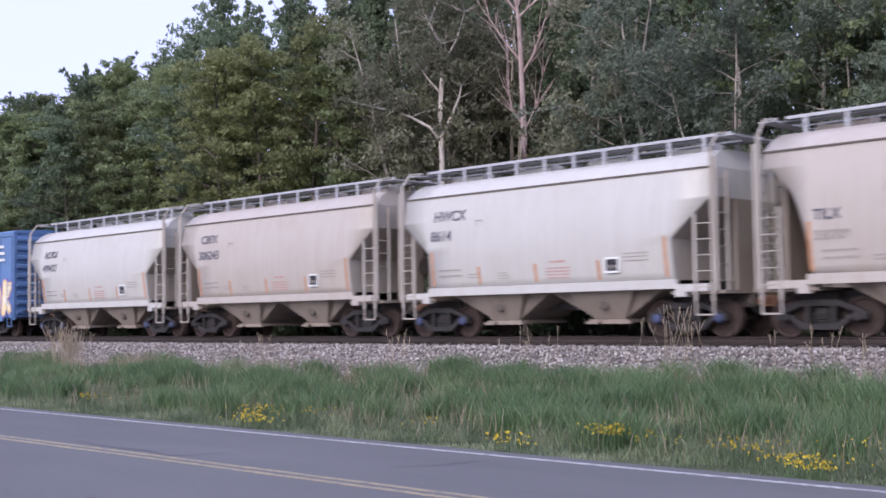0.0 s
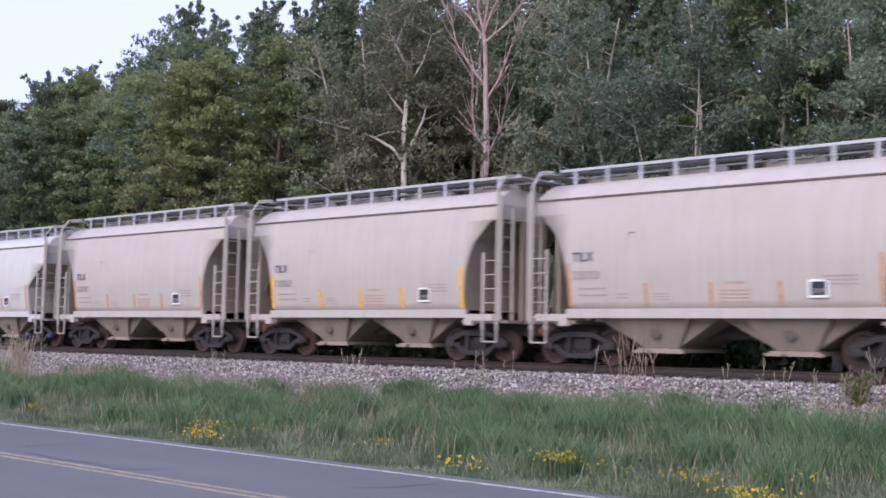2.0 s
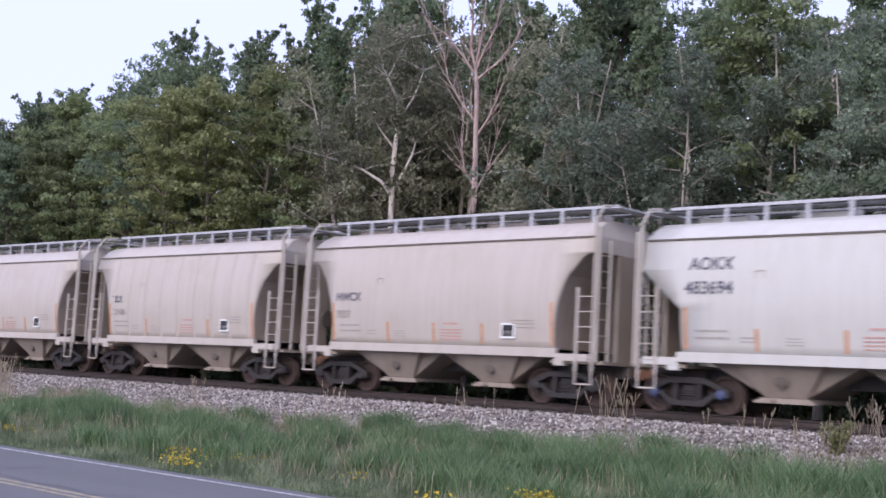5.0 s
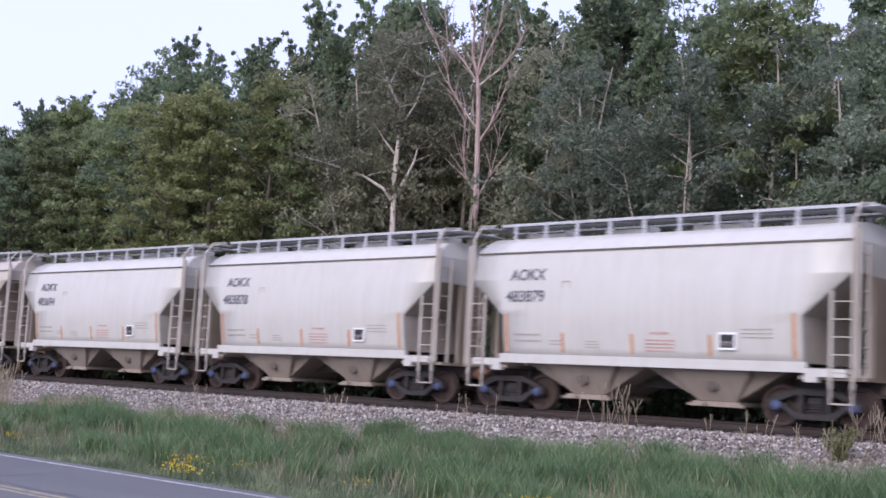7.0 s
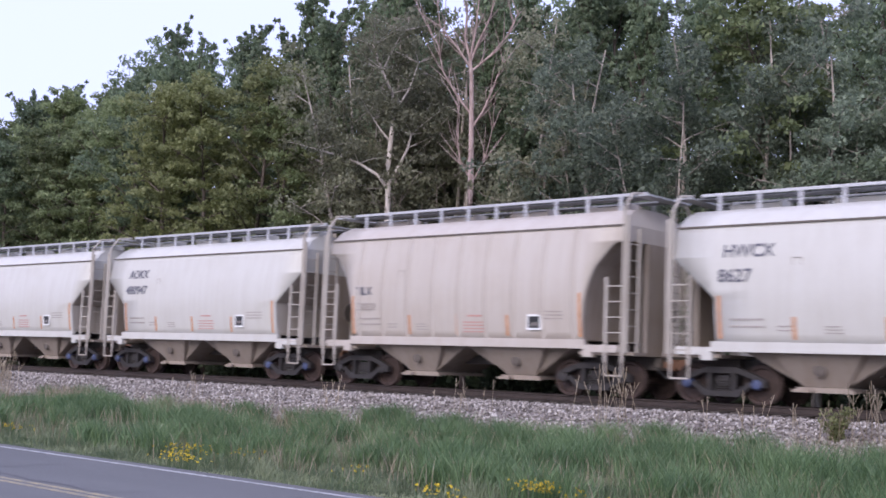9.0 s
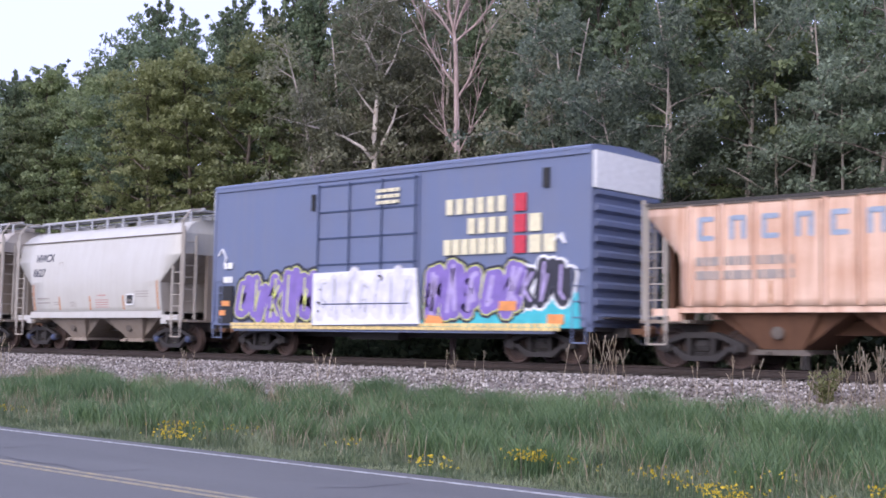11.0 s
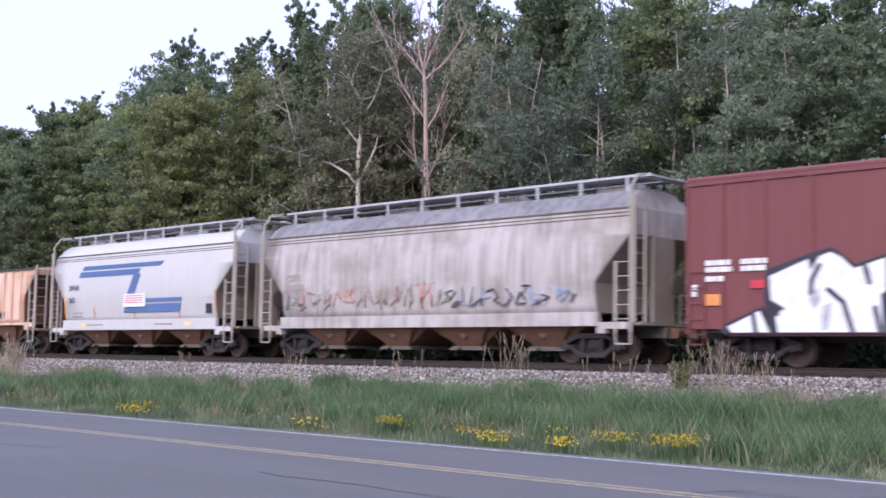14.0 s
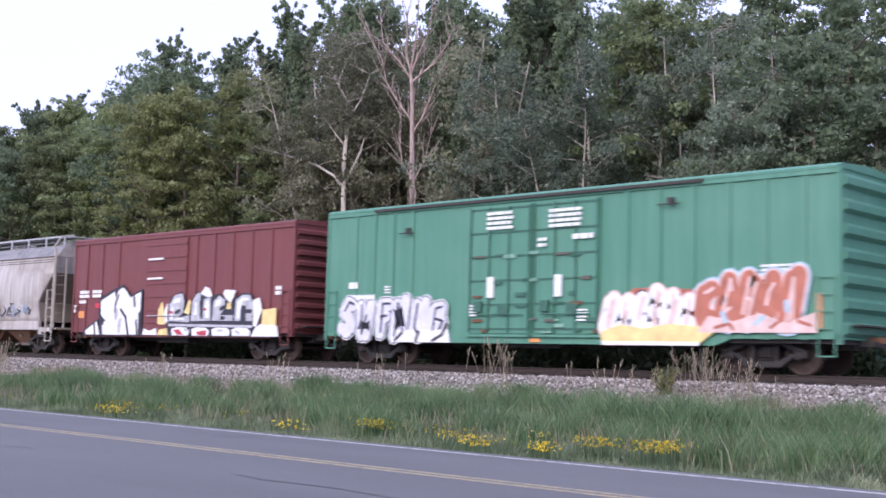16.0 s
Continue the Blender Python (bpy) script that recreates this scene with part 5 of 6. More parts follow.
    part("reflector", boxes((8.3, 8.45, y - 0.012, y + 0.05, 1.05, 1.9)), M["orange"], c)
    part("reflector", boxes((-0.2, 0.15, y - 0.012, y + 0.05, 0.70, 0.80)), M["spray_orange"], c)
    part("roof_rail", boxes((-6.6, 5.3, -1.68, -1.60, 4.74, 4.82)), M["dark"], c)
    return c


build_small_hoppers()
for maker, at in ((build_front_box_car, -59.35), (build_golden_box_car, 136.8), (build_tan_hopper, 152.35), (build_t_hopper, 167.25), (build_soiled_hopper, 183.6), (build_maroon_box_car, 200.45), (build_green_box_car, 218.25)):
    CARS.append((maker(), at))


# ---------------------------------------------------------------- wood
def tube_path(bm, pts, radii, n=7):
    """A bent, tapering stem through points."""
    rings = []
    for i, (p, r) in enumerate(zip(pts, radii)):
        d = Vector(pts[min(i + 1, len(pts) - 1)]) - Vector(pts[max(i - 1, 0)])
        q = d.to_track_quat("Z", "Y")
        rings.append([bm.verts.new(Vector(p) + q @ Vector((r * math.cos(k * math.tau / n), r * math.sin(k * math.tau / n), 0))) for k in range(n)])
    for a, b in zip(rings, rings[1:]):
        for k in range(n):
            bm.faces.new((a[k], a[(k + 1) % n], b[(k + 1) % n], b[k]))


def wander(rnd, start, direction, length, steps, droop=0.0, wob=0.18):
    pts, p, d = [Vector(start)], Vector(start), Vector(direction).normalized()
    for _ in range(steps):
        d = (d + Vector((rnd.uniform(-wob, wob), rnd.uniform(-wob, wob), rnd.uniform(-wob, wob) * 0.6 + droop))).normalized()
        p = p + d * (length / steps)
        pts.append(p.copy())
    return pts


def leaves(rs, centres, radii, per, size, flat=0.6, lay=0.0):
    """Small pointed leaves scattered in clumps; n x 3 x 3 corners. lay: how far they lie level, in sprays."""
    c = np.repeat(np.asarray(centres, float), per, axis=0)
    r = np.repeat(np.asarray(radii, float), per)[:, None]
    n = len(c)
    d = rs.normal(size=(n, 3))
    d /= np.linalg.norm(d, axis=1, keepdims=True)
    p = c + d * r * (rs.rand(n, 1) ** 0.5) * np.array([1, 1, flat])
    up = rs.normal(size=(n, 3))
    up /= np.linalg.norm(up, axis=1, keepdims=True)
    up[:, 2] += lay
    a = np.cross(up, rs.normal(size=(n, 3))); a /= np.linalg.norm(a, axis=1, keepdims=True)
    b = np.cross(up, a); b /= np.linalg.norm(b, axis=1, keepdims=True)
    s = size * (0.6 + 0.8 * rs.rand(n, 1))
    return np.stack([p - a * s * 0.5 - b * s * 0.36, p - a * s * 0.4 + b * s * 0.36, p + a * s * 0.6], axis=1)


TREES = {
    # lowest limb, reach, limbs, clumps a limb, leaves a clump, leaf size, flatness, level leaves, bark, leaf
    "maple": (0.26, 2.7, 30, 8, 62, 0.165, 0.42, 0.7, "bark_brown", "leaf_maple"),
    "light": (0.26, 2.6, 30, 8, 62, 0.165, 0.42, 0.7, "bark_brown", "leaf_yellow"),
    "aspen": (0.46, 2.1, 26, 7, 64, 0.135, 0.75, 0.2, "bark_pale", "leaf_aspen"),
    "dark": (0.30, 2.6, 26, 7, 54, 0.19, 0.5, 0.5, "bark_brown", "leaf_dark"),
    "spiky": (0.34, 2.0, 46, 9, 30, 0.14, 0.9, 0.1, "bark_brown", "leaf_dark"),
    "dry": (0.42, 2.1, 26, 7, 44, 0.14, 0.7, 0.2, "bark_pale", "leaf_dry"),
}


def build_tree(seed, h, kind, name, label):
    """One tree: trunk with limbs, and a crown of loose leaves on its twigs."""
    rnd, rs = random.Random(seed), np.random.RandomState(seed)
    tree = thing(name, label, "tree", "trees of the wood")
    low, reach, limbs, clumps, per, size, flat, lay, bk, lf = TREES[kind]
    bm = bmesh.new()
    crooked = 0.075 if kind in ("aspen", "dry") else 0.05
    stems = [wander(rnd, (0, 0, -0.3), (rnd.uniform(-0.04, 0.04), rnd.uniform(-0.04, 0.04), 1), h * 0.97, 9, 0.05, crooked)]
    if kind in ("aspen", "dry"):                  # a clump of slim stems, not one
        for k in range(2):
            an = rnd.uniform(0, math.tau)
            stems.append(wander(rnd, (0.7 * math.cos(an), 0.7 * math.sin(an), -0.3), (0.06 * math.cos(an), 0.06 * math.sin(an), 1), h * rnd.uniform(0.72, 0.9), 9, 0.05, crooked))
    r0 = 0.010 * h + (0.01 if kind in ("aspen", "dry") else 0.04)
    for k, st in enumerate(stems):
        tube_path(bm, st, [max(0.025, r0 * (1 - 0.25 * min(k, 1)) * (1 - 0.85 * i / 9)) for i in range(10)], 8)
    cs, rr = [], []
    for k in range(limbs):
        top = stems[k % len(stems)]
        f = low + (0.985 - low) * (k + rnd.random()) / limbs
        g = f * 9
        i = min(int(g), 8)
        s = top[i].lerp(top[i + 1], g - i)
        rel = (f - low) / (1 - low)
        if kind == "spiky":
            length, rise = reach * (1.15 - 0.38 * rel), 0.8 + 1.5 * rel
        elif kind in ("aspen", "dry"):
            length, rise = reach * (0.75 + 0.5 * math.sin(math.pi * min(1, rel * 1.05)) - 0.45 * rel), 0.55
        else:
            length, rise = reach * (0.62 + 0.62 * math.sin(math.pi * (0.15 + 0.8 * rel)) - 0.50 * rel * rel), 0.16 + 1.3 * rel ** 2
        length *= rnd.uniform(0.7, 1.25)
        an = k * 2.4 + rnd.uniform(-0.5, 0.5)
        pts = wander(rnd, s, (math.cos(an), math.sin(an), rise), length, 4, 0.05 if kind == "spiky" else -0.02, 0.2)
        tube_path(bm, pts, [max(0.012, r0 * 0.42 * (1 - f * 0.6) * (1 - 0.8 * q / 4)) for q in range(5)], 5)
        for c in range(clumps):
            u = 0.25 + 0.80 * (c + rnd.random()) / clumps
            j = min(int(u * 4), 3)
            p = pts[j].lerp(pts[j + 1], min(u * 4 - j, 1.25))
            spread = 0.13 if kind == "spiky" else 0.5
            q = p + Vector((rnd.gauss(0, spread), rnd.gauss(0, spread), rnd.gauss(0, spread * 0.6)))
            if c % 2 == 0:
                tube_path(bm, [p, q], [0.018, 0.006], 3)
            cs.append(q)
            rr.append(rnd.uniform(0.22, 0.36) * (1.2 - 0.85 * u) if kind == "spiky" else rnd.uniform(0.32, 0.68))
    part("trunk", bm, M[bk], tree, smooth=True)
    quads("crown", leaves(rs, cs, rr, per, size, flat, lay), M[lf], tree)
    return tree


# the line of the tree tops as the road sees it: x over y, and rise over y
SKYLINE = ((-2.5, 0.43), (-2.02, 0.417), (-1.91, 0.391), (-1.846, 0.422), (-1.73, 0.432), (-1.63, 0.429), (-1.54, 0.428), (-1.43, 0.448), (-1.356, 0.442), (-1.31, 0.428), (-1.23, 0.446), (-1.19, 0.470), (-1.14, 0.456), (-1.086, 0.443), (-1.017, 0.490), (-0.96, 0.469),
           (-0.915, 0.42), (-0.845, 0.445), (-0.76, 0.446), (-0.715, 0.42), (-0.69, 0.428), (-0.594, 0.395), (-0.522, 0.400), (-0.424, 0.379), (-0.342, 0.350), (-0.315, 0.335), (-0.291, 0.30), (-0.22, 0.25), (0.5, 0.22))


def tree_height(x, y, share):
    e = float(np.interp(x / y, [p[0] for p in SKYLINE], [p[1] for p in SKYLINE]))
    return 1.0 + e * y * share * 1.015


KINDS = {
    "maple": ("broadleaf_tree", "dense green broadleaf tree at the wood's edge"),
    "light": ("broadleaf_tree", "dense yellow-green broadleaf tree at the wood's edge"),
    "aspen": ("aspen_tree", "grey-green aspen with slim crooked pale stems"),
    "dark": ("broadleaf_tree", "tall dark green broadleaf tree inside the wood"),
    "spiky": ("slender_tree", "tall slender dark tree with upswept leafy twigs"),
    "dry": ("sparse_tree", "thin-leaved brownish tree with pale stems"),
}
GROWN, PLANTED = {}, set()


def plant(kind, x, y, h, rnd):
    """Stands a tree of about that height: grown once for each kind and shape, then copied."""
    key = (kind, rnd.randrange(3))
    if key not in GROWN:
        GROWN[key] = build_tree(11 * (1 + sorted(KINDS).index(kind)) + key[1], 14.0, kind, *KINDS[kind])
    ob = GROWN[key]
    s = h / 14.0
    m = pose(x, y, ground_height(x, y), 0, 0, rnd.uniform(0, 360))
    if key not in PLANTED:
        PLANTED.add(key)
    else:
        ob = copy_thing(ob, m)
    ob.matrix_basis = m @ Matrix.Diagonal((0.45 + 0.5 * s, 0.45 + 0.5 * s, s, 1))


def build_white_tree():
    t = thing("white_barked_tree", "white-barked tree with a forked trunk and thin foliage", "tree", "trees of the wood")
    r, rs = random.Random(17), np.random.RandomState(17)
    stems = (([(0, 0, -0.2), (-0.05, 0, 4), (-0.1, 0, 7.5), (-0.14, 0, 8.3), (-0.04, 0, 10.0), (-0.1, 0, 11.0), (-0.55, 0, 11.9), (-0.9, 0.1, 12.8)], 0.13),
             ([(-0.1, 0, 7.45), (-0.5, -0.1, 7.95), (-1.2, -0.1, 8.35), (-1.9, -0.1, 8.6), (-2.7, 0, 8.8)], 0.075),
             ([(-0.1, 0, 7.6), (0.32, -0.1, 8.4), (0.56, -0.1, 9.0), (0.66, 0, 9.5), (1.35, 0.1, 9.65)], 0.075),
             ([(-0.1, 0, 9.2), (-0.45, -0.1, 9.6), (-0.75, -0.1, 10.0)], 0.055), ([(-0.05, 0, 10.2), (0.5, 0.1, 11.2), (0.8, 0.1, 12.2)], 0.05), ([(-0.5, 0, 11.8), (-0.2, 0.1, 12.6), (0.2, 0.1, 13.4)], 0.04))
    cs = []
    for k, (pts, w) in enumerate(stems):
        bm = bmesh.new()
        n = len(pts)
        tube_path(bm, pts, [w * (1 - 0.72 * i / (n - 1)) for i in range(n)], 8)
        for i in range(2 if k else 4, n):
            for q in range(6):
                an = r.uniform(0, math.tau)
                tw = wander(r, pts[i], (math.cos(an), 0.35 + math.sin(an), 0.45), r.uniform(0.7, 1.7), 3)
                tube_path(bm, tw, [0.02, 0.015, 0.011, 0.006], 4)
                cs += tw[2:]
        part("limb" if k else "trunk", bm, M["bark_white"], t, smooth=True)
    quads("crown", leaves(rs, cs, [0.5] * len(cs), 44, 0.135), M["leaf_dry"], t)
    t.matrix_basis = pose(-30.9, 31.0, 0.7, 0, 0, 41)


def build_bare_tree():
    dead = thing("bare_tree", "leafless tree with pinkish-grey bare branches", "tree", "trees of the wood")
    r = random.Random(23)
    bm = bmesh.new()
    trunk = [(0, 0, -0.3), (0.02, 0, 4), (0.05, 0, 7), (-0.02, 0, 9.6), (-0.06, 0, 10.8), (-0.14, 0, 11.5)]
    tube_path(bm, trunk, (0.11, 0.105, 0.098, 0.085, 0.075, 0.06), 8)
    part("trunk", bm, M["bark_pink"], dead, smooth=True)
    limbs = (((-0.02, 0, 9.6), (-0.5, 0.05, 10.2), (-1.05, 0.1, 11.1), (-1.25, 0.1, 12.0), (-1.9, 0.1, 13.1)), ((-0.02, 0, 9.1), (0.35, -0.1, 9.7), (0.62, -0.1, 10.4), (0.85, -0.1, 11.1), (1.2, -0.1, 11.7)),
             ((-0.14, 0, 11.5), (-0.35, 0, 12.3), (-0.3, 0.1, 13.3), (-0.4, 0.1, 14.0)), ((-0.14, 0, 11.4), (0.15, 0, 12.2), (0.5, 0, 13.0), (0.66, 0, 14.2)), ((-0.08, 0, 11.1), (0.55, 0.1, 11.7), (1.1, 0.1, 12.4), (1.5, 0.1, 13.4)),
             ((-0.1, 0, 11.2), (-0.6, -0.1, 11.9), (-1.2, -0.1, 12.6), (-1.35, -0.1, 13.6)), ((-0.14, 0, 11.5), (0.02, -0.1, 12.6), (0.1, -0.1, 13.8)), ((0.03, 0, 7.4), (-0.35, -0.1, 8.0), (-0.5, -0.1, 9.0), (-0.45, 0, 10.0)), ((0.04, 0, 7.2), (0.5, 0.1, 8.2), (0.75, 0.1, 9.4)))
    for k, pts in enumerate(limbs):
        bm = bmesh.new()
        n = len(pts)
        w = 0.05 if k < 7 else 0.036
        tube_path(bm, pts, [w * (1 - 0.75 * i / (n - 1)) for i in range(n)], 6)
        for i in range(1, n):
            p = Vector(pts[i])
            for q in range(4):
                d = (p - Vector(pts[i - 1])).normalized() + Vector((r.uniform(-0.8, 0.8), r.uniform(-0.5, 0.5), r.uniform(0, 0.4)))
                tw = wander(r, Vector(pts[i - 1]).lerp(p, r.uniform(0.3, 1)), d, r.uniform(0.5, 1.5), 4, 0.06, 0.16)
                tube_path(bm, tw, [0.020, 0.016, 0.013, 0.010, 0.006], 4)
        part("limb", bm, M["bark_pink"], dead, smooth=True)
    dead.matrix_basis = pose(-26.6, 30.4, 0.7, 0, 0, 41)


def build_wood():
    rnd = random.Random(8)
    x = -74.0
    while x < -2:                                  # the edge of the wood
        a = x / 31
        if a <= -1.50:
            kind = rnd.choices(("maple", "dark", "light"), (5, 3, 0.8))[0]
        elif a <= -1.16:
            kind = rnd.choices(("light", "maple", "dry"), (5, 2.5, 0.6))[0]
        elif a <= -0.80:
            kind = "dry"
        elif a <= -0.42:
            kind = rnd.choices(("aspen", "dry"), (8, 1))[0]
        else:
            kind = rnd.choice(("aspen", "dark"))
        y = 31.4 + rnd.uniform(-1.0, 1.2)
        if not -1.03 < a < -0.79:
            plant(kind, x, y, tree_height(x, y, rnd.uniform(0.80, 0.93)), rnd)
        x += rnd.uniform(1.7, 2.4)
    for y0, share, kinds in ((34.5, (0.9, 1.0), ("dark", "spiky", "maple", "spiky")), (38.0, (0.93, 1.02), ("spiky", "dark", "spiky")), (42.0, (0.80, 0.93), ("dark", "dark", "maple"))):
        x = -2.4 * y0
        while x < -2:
            a = x / y0
            kind = rnd.choice(kinds)
            if a > -0.62 and kind == "spiky":
                kind = rnd.choice(("dark", "aspen"))
            elif a < -1.5 and kind == "spiky":
                kind = rnd.choice(("dark", "maple", "spiky"))
            elif -1.0 < a < -0.8 and y0 < 36:
                kind = rnd.choice(("dry", "spiky"))
            y = y0 + rnd.uniform(-1.2, 1.2)
            plant(kind, x, y, tree_height(x, y, rnd.uniform(*share)), rnd)
            x += rnd.uniform(2.4, 3.2)
    for x, y, share in ((-31.9, 32.6, 0.84), (-30.0, 33.4, 0.80), (-32.6, 33.6, 0.9), (-24.6, 32.2, 0.86)):
        plant("dry", x, y, tree_height(x, y, share), rnd)
    build_white_tree()
    build_bare_tree()
    # undergrowth
    rs = np.random.RandomState(5)
    grown = []
    for k in range(165):
        row = k % 5
        x, y = -84 + 2.45 * (k // 5) + rnd.uniform(-0.9, 0.9), (30.2, 33.6, 36.5, 40.0, 43.0)[row] + rnd.uniform(-0.5, 0.7)
        if len(grown) == 5:
            s = (0.9, 1.15, 1.5, 2.1, 2.4)[row] * rnd.uniform(0.85, 1.2)
            copy_thing(rnd.choice(grown), pose(x, y, ground_height(x, y), 0, 0, rnd.uniform(0, 360))).scale = (s, s, s)
            continue
        sh = thing("shrub", "leafy green shrub under the trees", "shrub", "shrubs under the trees")
        bm = bmesh.new()
        cs = []
        for q in range(9):
            an = rnd.uniform(0, math.tau)
            pts = wander(rnd, (0, 0, 0), (0.45 * math.cos(an), 0.45 * math.sin(an), 1), rnd.uniform(1.6, 3.6), 3)
            tube_path(bm, pts, [0.035, 0.026, 0.018, 0.008], 4)
            cs += [pts[1], pts[2], pts[3]]
        part("stem", bm, M["bark_brown"], sh)
        quads("foliage", leaves(rs, cs, [0.8] * len(cs), 60, 0.26), M["leaf_dark"], sh)
        sh.matrix_basis = pose(x, y, ground_height(x, y))
        grown.append(sh)


# ---------------------------------------------------------------- verge
def blades(rs, x, y, h, lean, w):
    """Upright bent blades, two pieces each."""
    n = len(x)
    z = np.array([ground_height(a, b) for a, b in zip(x, y)]) - 0.02
    an, la = rs.rand(n) * math.tau, rs.rand(n) * math.tau
    dx, dy = np.cos(an) * w / 2, np.sin(an) * w / 2
    lx, ly = np.cos(la) * lean * h, np.sin(la) * lean * h
    def row(f, k, zf):
        cx, cy = x + lx * f, y + ly * f
        return np.stack([cx - dx * k, cy - dy * k, z + h * zf], 1), np.stack([cx + dx * k, cy + dy * k, z + h * zf], 1)
    a0, a1 = row(0, 1, 0)
    b0, b1 = row(0.35, 0.8, 0.58)
    c0, c1 = row(1.0, 0.15, 0.97)
    return np.concatenate([np.stack([a0, a1, b1, b0], 1), np.stack([b0, b1, c1, c0], 1)])


def build_verge():
    rs = np.random.RandomState(9)
    # the mown-looking sward, thicker towards the near part
    n = 185000
    x = 1.5 - 62 * rs.rand(n) ** 1.5
    y = 11.66 + (21.7 - 11.66) * rs.rand(n)
    f = np.array([noise.noise((a * 0.45, b * 0.6, 3.0)) for a, b in zip(x, y)])
    g = np.array([noise.noise((a * 1.6, b * 2.2, 9.0)) for a, b in zip(x, y)])
    keep = g + 0.5 * rs.rand(n) > -0.22
    x, y, f, g = x[keep], y[keep], f[keep], g[keep]
    n = len(x)
    edge = np.clip((y - 11.6) / 1.6, 0.35, 1)
    edge = edge * np.clip((21.9 - y) / 2.6, 0.30, 1)
    h = (0.11 + 0.14 * rs.rand(n) + 0.26 * np.clip(f, -0.5, 1) + 0.22 * np.clip(g, -0.45, 1)) * edge
    h = np.maximum(h, 0.035)
    ob = quads("grass", blades(rs, x, y, h, 0.6, 0.012), M["grass"])
    tagged(ob, "rough green roadside grass", "grass", kind="stuff")
    # taller lush tufts, many along the foot of the stone bank
    spots = [(-15.0, 19.3, 0.9), (-11.8, 19.4, 0.8), (-21.9, 16.2, 0.9), (-24.4, 18.2, 0.9), (-9.3, 19.0, 0.9), (-7.6, 18.2, 1.1), (-6.0, 17.4, 1.2), (-13.4, 18.4, 0.8), (-17.5, 19.6, 0.6), (-30, 18.5, 0.9)]
    r = random.Random(2)
    for k in range(60):
        spots.append((0.5 - 48 * r.random() ** 1.2, 20.6 + r.uniform(-0.5, 0.75), r.uniform(0.22, 0.5)))
    for k in range(190):
        xx = 0.5 - 52 * r.random() ** 1.3
        spots.append((xx, r.choice((19.4, 18.8, 18.2, 17.5, 16.4, 15.6, 14.4)) + r.uniform(-0.5, 0.5), r.uniform(0.3, 0.65)))
    xs, ys, hs = [], [], []
    for sx, sy, rad in spots:
        m = int(900 * rad)
        xs.append(sx + rs.normal(size=m) * rad * 0.55)
        ys.append(np.clip(sy + rs.normal(size=m) * rad * 0.4, 12.2, 21.7))
        hs.append((0.34 + 0.34 * rs.rand(m)) * (0.60 + 0.68 * rad))
    xs, ys, hs = (np.concatenate(v) for v in (xs, ys, hs))
    tagged(quads("tall_grass", blades(rs, xs, ys, hs, 0.5, 0.014), M["grass_dark"]), "lush tall grass tufts along the verge", "grass", kind="stuff")
    # dry stems scattered and in stands
    xs, ys, hs = [1.0 - 50 * rs.rand(8500) ** 1.3], [13.0 + 8.4 * rs.rand(8500) ** 0.7], [0.22 + 0.40 * rs.rand(8500)]
    for sx, sy, m, hh in ((-15.6, 20.6, 110, 0.45), (-17.0, 20.9, 160, 0.4), (-34, 20.3, 420, 0.6), (-28, 20.5, 260, 0.5), (-9, 21.2, 180, 0.5), (-7.5, 20.8, 200, 0.55), (-23, 20.6, 200, 0.45), (-40, 19.8, 400, 0.6), (-18.2, 18.6, 260, 0.42), (-15.8, 19.6, 300, 0.46), (-12.9, 20.6, 180, 0.42), (-21.0, 19.4, 260, 0.42), (-10.8, 20.9, 160, 0.4), (-6.2, 21.0, 240, 0.5), (-26, 19.2, 260, 0.45), (-31, 19.2, 300, 0.5)):
        xs.append(sx + rs.normal(size=m) * 0.9), ys.append(sy + rs.normal(size=m) * 0.35), hs.append(hh * (0.7 + 0.6 * rs.rand(m)))
    tagged(quads("dry_grass", blades(rs, np.concatenate(xs), np.concatenate(ys), np.concatenate(hs), 0.35, 0.012), M["straw"]), "pale dry grass stems in the verge", "grass", kind="stuff")
    # tall dead weed stalks on the bank
    for sx, sy, m, hh in ((-15.2, 22.5, 20, 1.3), (-37.4, 19.8, 90, 1.6), (-19.6, 22.6, 9, 0.9), (-9.1, 22.6, 34, 1.1), (-12.4, 22.9, 8, 0.8), (-24.5, 22.7, 9, 0.8), (-8.0, 21.7, 24, 1.1), (-10.7, 22.4, 10, 0.8), (-30.5, 22.3, 10, 0.8)):
        weed = thing("dead_weed", "tall pale dead weed stalks on the stone bank", "weed", "dead weeds on the bank")
        bm = bmesh.new()
        for k in range(m):
            p = (r.gauss(0, 0.45), r.gauss(0, 0.2), -0.1)
            pts = wander(r, p, (r.uniform(-0.25, 0.25), r.uniform(-0.2, 0.2), 1), hh * r.uniform(0.6, 1.15), 4, 0, 0.1)
            tube_path(bm, pts, [0.006, 0.0055, 0.005, 0.005, 0.009], 4)
            for q in range(2):
                tw = wander(r, pts[3], (r.uniform(-0.6, 0.6), r.uniform(-0.4, 0.4), 1), hh * r.uniform(0.12, 0.25), 2, 0, 0.1)
                tube_path(bm, tw, [0.004, 0.004, 0.008], 3)
        tagged(part("stalk", bm, M["straw"], weed), kind="stuff")
        zb = ground_height(sx, sy) if sy < 21.5 else float(np.interp(sy, (21.5, 23.6), (0.42, 0.90)))
        weed.matrix_basis = pose(sx, sy, zb)
    bush = thing("weed_bush", "leafy weed clump growing on the stone bank", "weed")
    cs = []
    bm = bmesh.new()
    for k in range(22):
        an = r.uniform(0, math.tau)
        pts = wander(r, (0, 0, -0.1), (0.4 * math.cos(an), 0.4 * math.sin(an), 1), r.uniform(0.4, 0.75), 3)
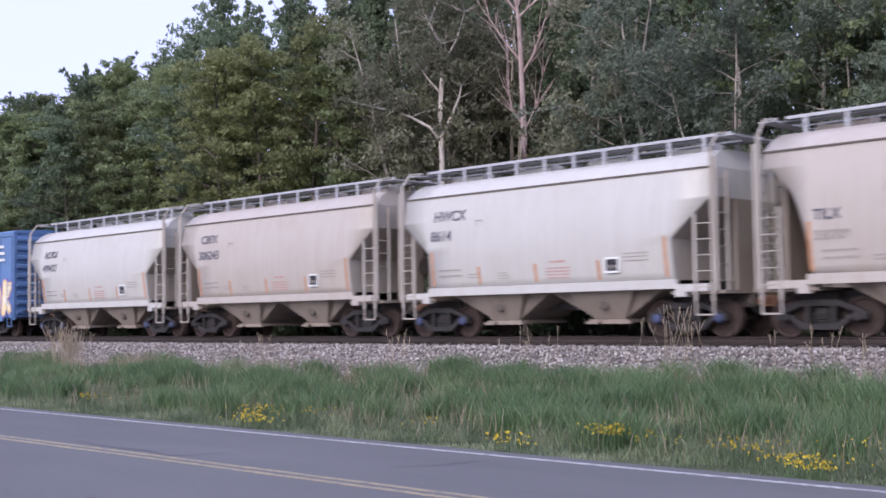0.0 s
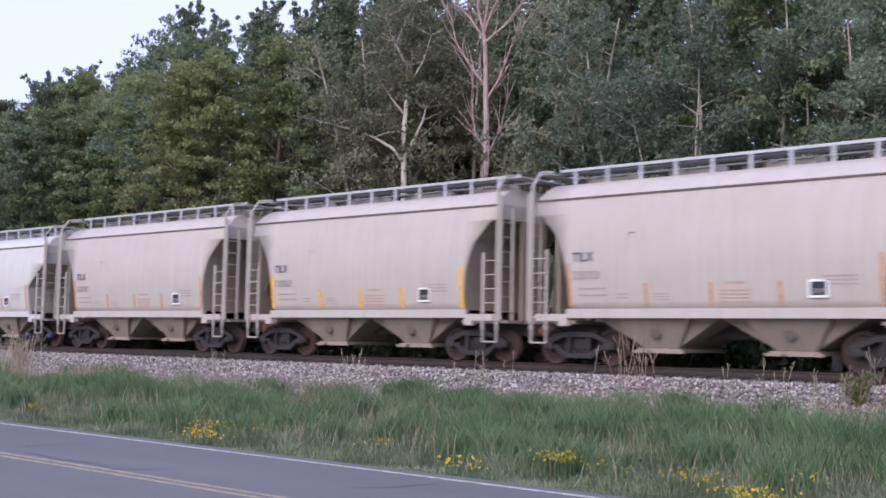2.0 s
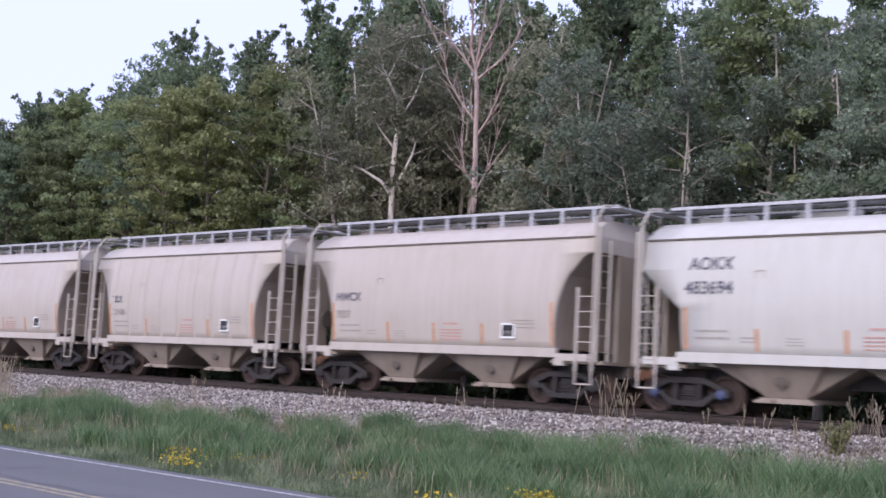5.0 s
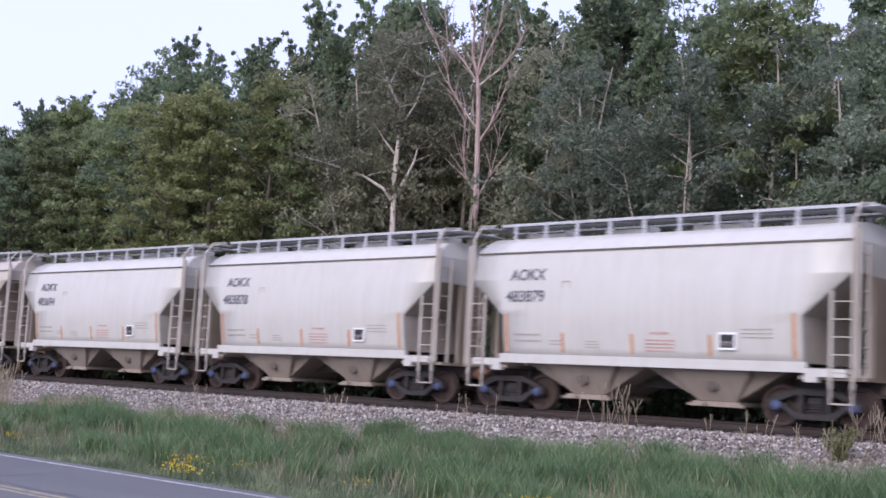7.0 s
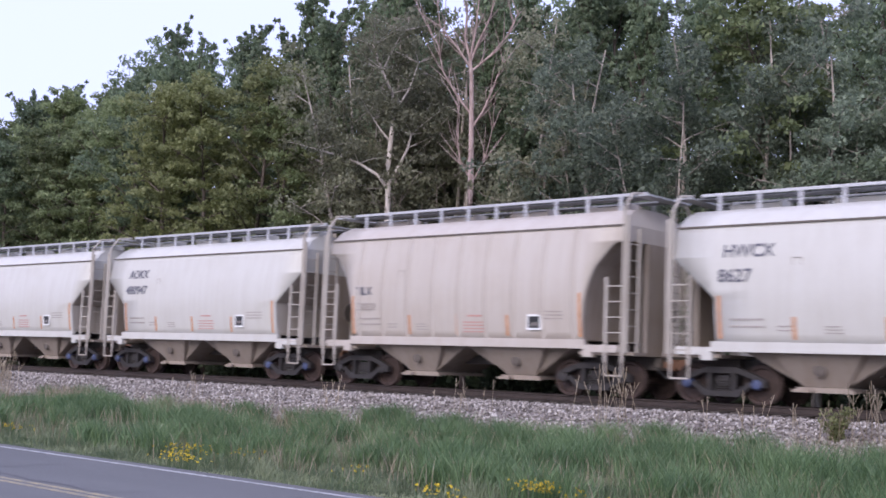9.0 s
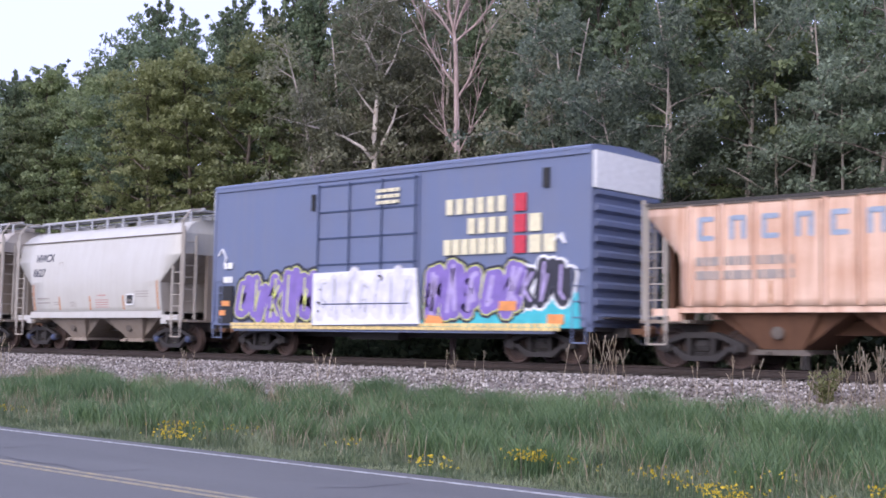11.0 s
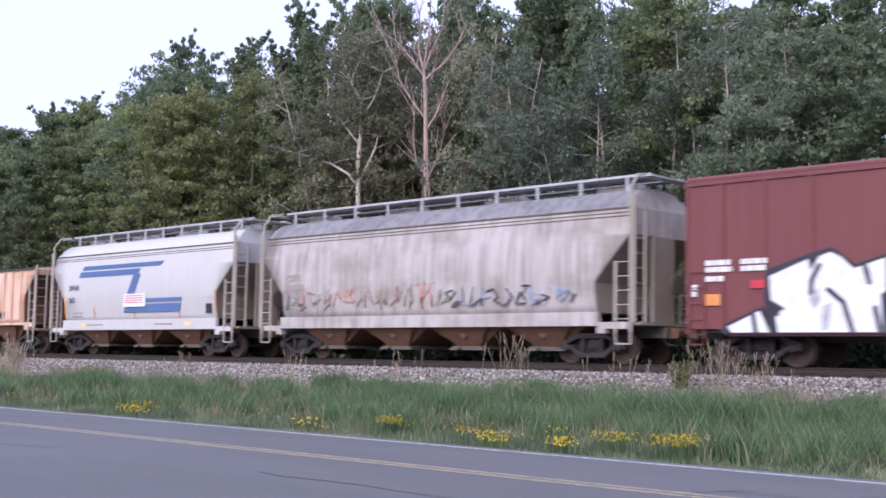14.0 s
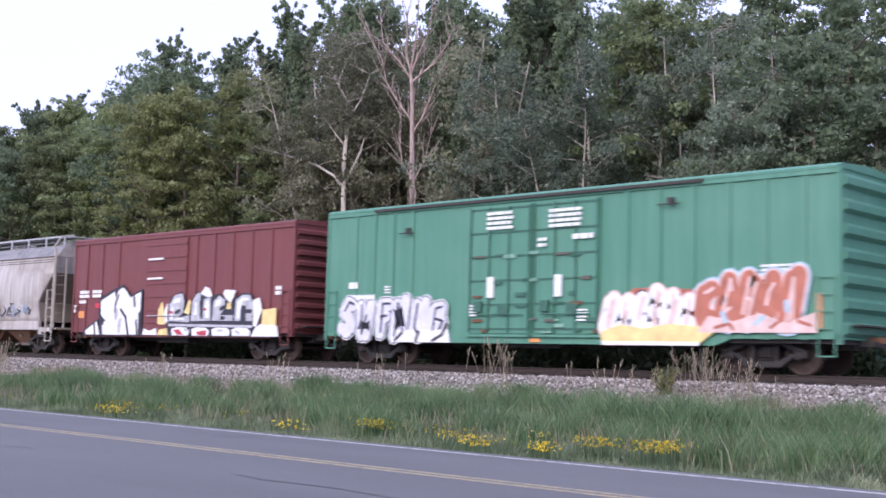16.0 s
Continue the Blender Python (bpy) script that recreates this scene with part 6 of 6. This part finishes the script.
        tube_path(bm, pts, [0.012, 0.010, 0.008, 0.005], 4)
        cs += pts[1:]
    part("stem", bm, M["straw"], bush)
    quads("foliage", leaves(rs, cs, [0.11] * len(cs), 12, 0.07, 1.0), M["leaf_yellow"], bush)
    bush.matrix_basis = pose(-10.2, 22.6, 0.66)
    # yellow flowers in patches
    for fx, fy, m, rad in ((-17.8, 13.1, 110, 0.5), (-16.4, 11.95, 130, 0.5), (-16.7, 13.5, 36, 0.5), (-24.1, 13.3, 60, 0.7), (-10.3, 13.5, 190, 0.42), (-10.8, 11.95, 60, 0.4), (-7.75, 12.7, 60, 0.4),
                           (-6.6, 11.95, 190, 0.42), (-5.2, 11.9, 150, 0.3), (-4.9, 12.8, 170, 0.4), (-4.3, 13.5, 220, 0.4), (-6.9, 13.9, 24, 0.5), (-12.9, 12.5, 20, 0.6), (-8.9, 13.0, 20, 0.6), (-3.6, 12.2, 120, 0.4)):
        m = max(8, m // 2)
        fl = thing("flower_patch", "patch of small yellow flowers in the grass", "flowers", "yellow flowers in the verge")
        px, py = rs.normal(size=m) * rad * 0.48, rs.normal(size=m) * rad * 0.32
        hh = (0.14 if fy < 12 else 0.24) + 0.14 * rs.rand(m)
        gx = np.array([ground_height(fx + a, max(fy + b, 11.7)) - ground_height(fx, fy) for a, b in zip(px, py)])
        c = np.stack([px, py, gx + hh], 1)
        tagged(quads("blossom", leaves(rs, c, [0.02] * m, 4, 0.027, 1.0), M["flower"], fl), kind="stuff")
        bm = bmesh.new()
        for a, b, g, q in zip(px, py, gx, hh):
            tube_path(bm, [(a, b, g - 0.03), (a, b, g + q)], [0.004, 0.003], 3)
        tagged(part("stem", bm, M["grass_dark"], fl), kind="stuff")
        fl.matrix_basis = pose(fx, fy, ground_height(fx, fy))


build_wood()
build_verge()


# ---------------------------------------------------------------- movement
def motions():
    """The train runs at an even speed but for a slight easing; every wheelset rolls with it."""
    for car, x in CARS:
        walk(car, [(k / 2, pose(x - SPEED * k / 2 + float(np.interp(k / 2, (12.5, 13, 13.5), (0, 0.34, 0.8))), TRACK_Y, RAIL_TOP)) for k in range(33)])
    turn = -math.degrees(SPEED / FPS / WHEEL_R)
    for a in (-1, 1):
        sets = [o for o in scene.objects if o.name.startswith("wheelset") and o.location.x * a > 0]
        walk(sets[0], [(k / FPS, pose(a * 0.89, 0, WHEEL_R, 0, turn * k, 0)) for k in range(int(16 * FPS) + 1)])
        done = sets[0].animation_data
        for o in sets[1:]:
            o.rotation_mode = "QUATERNION"
            o.animation_data_create()
            o.animation_data.action = done.action
            o.animation_data.action_slot = done.action_slot


motions()
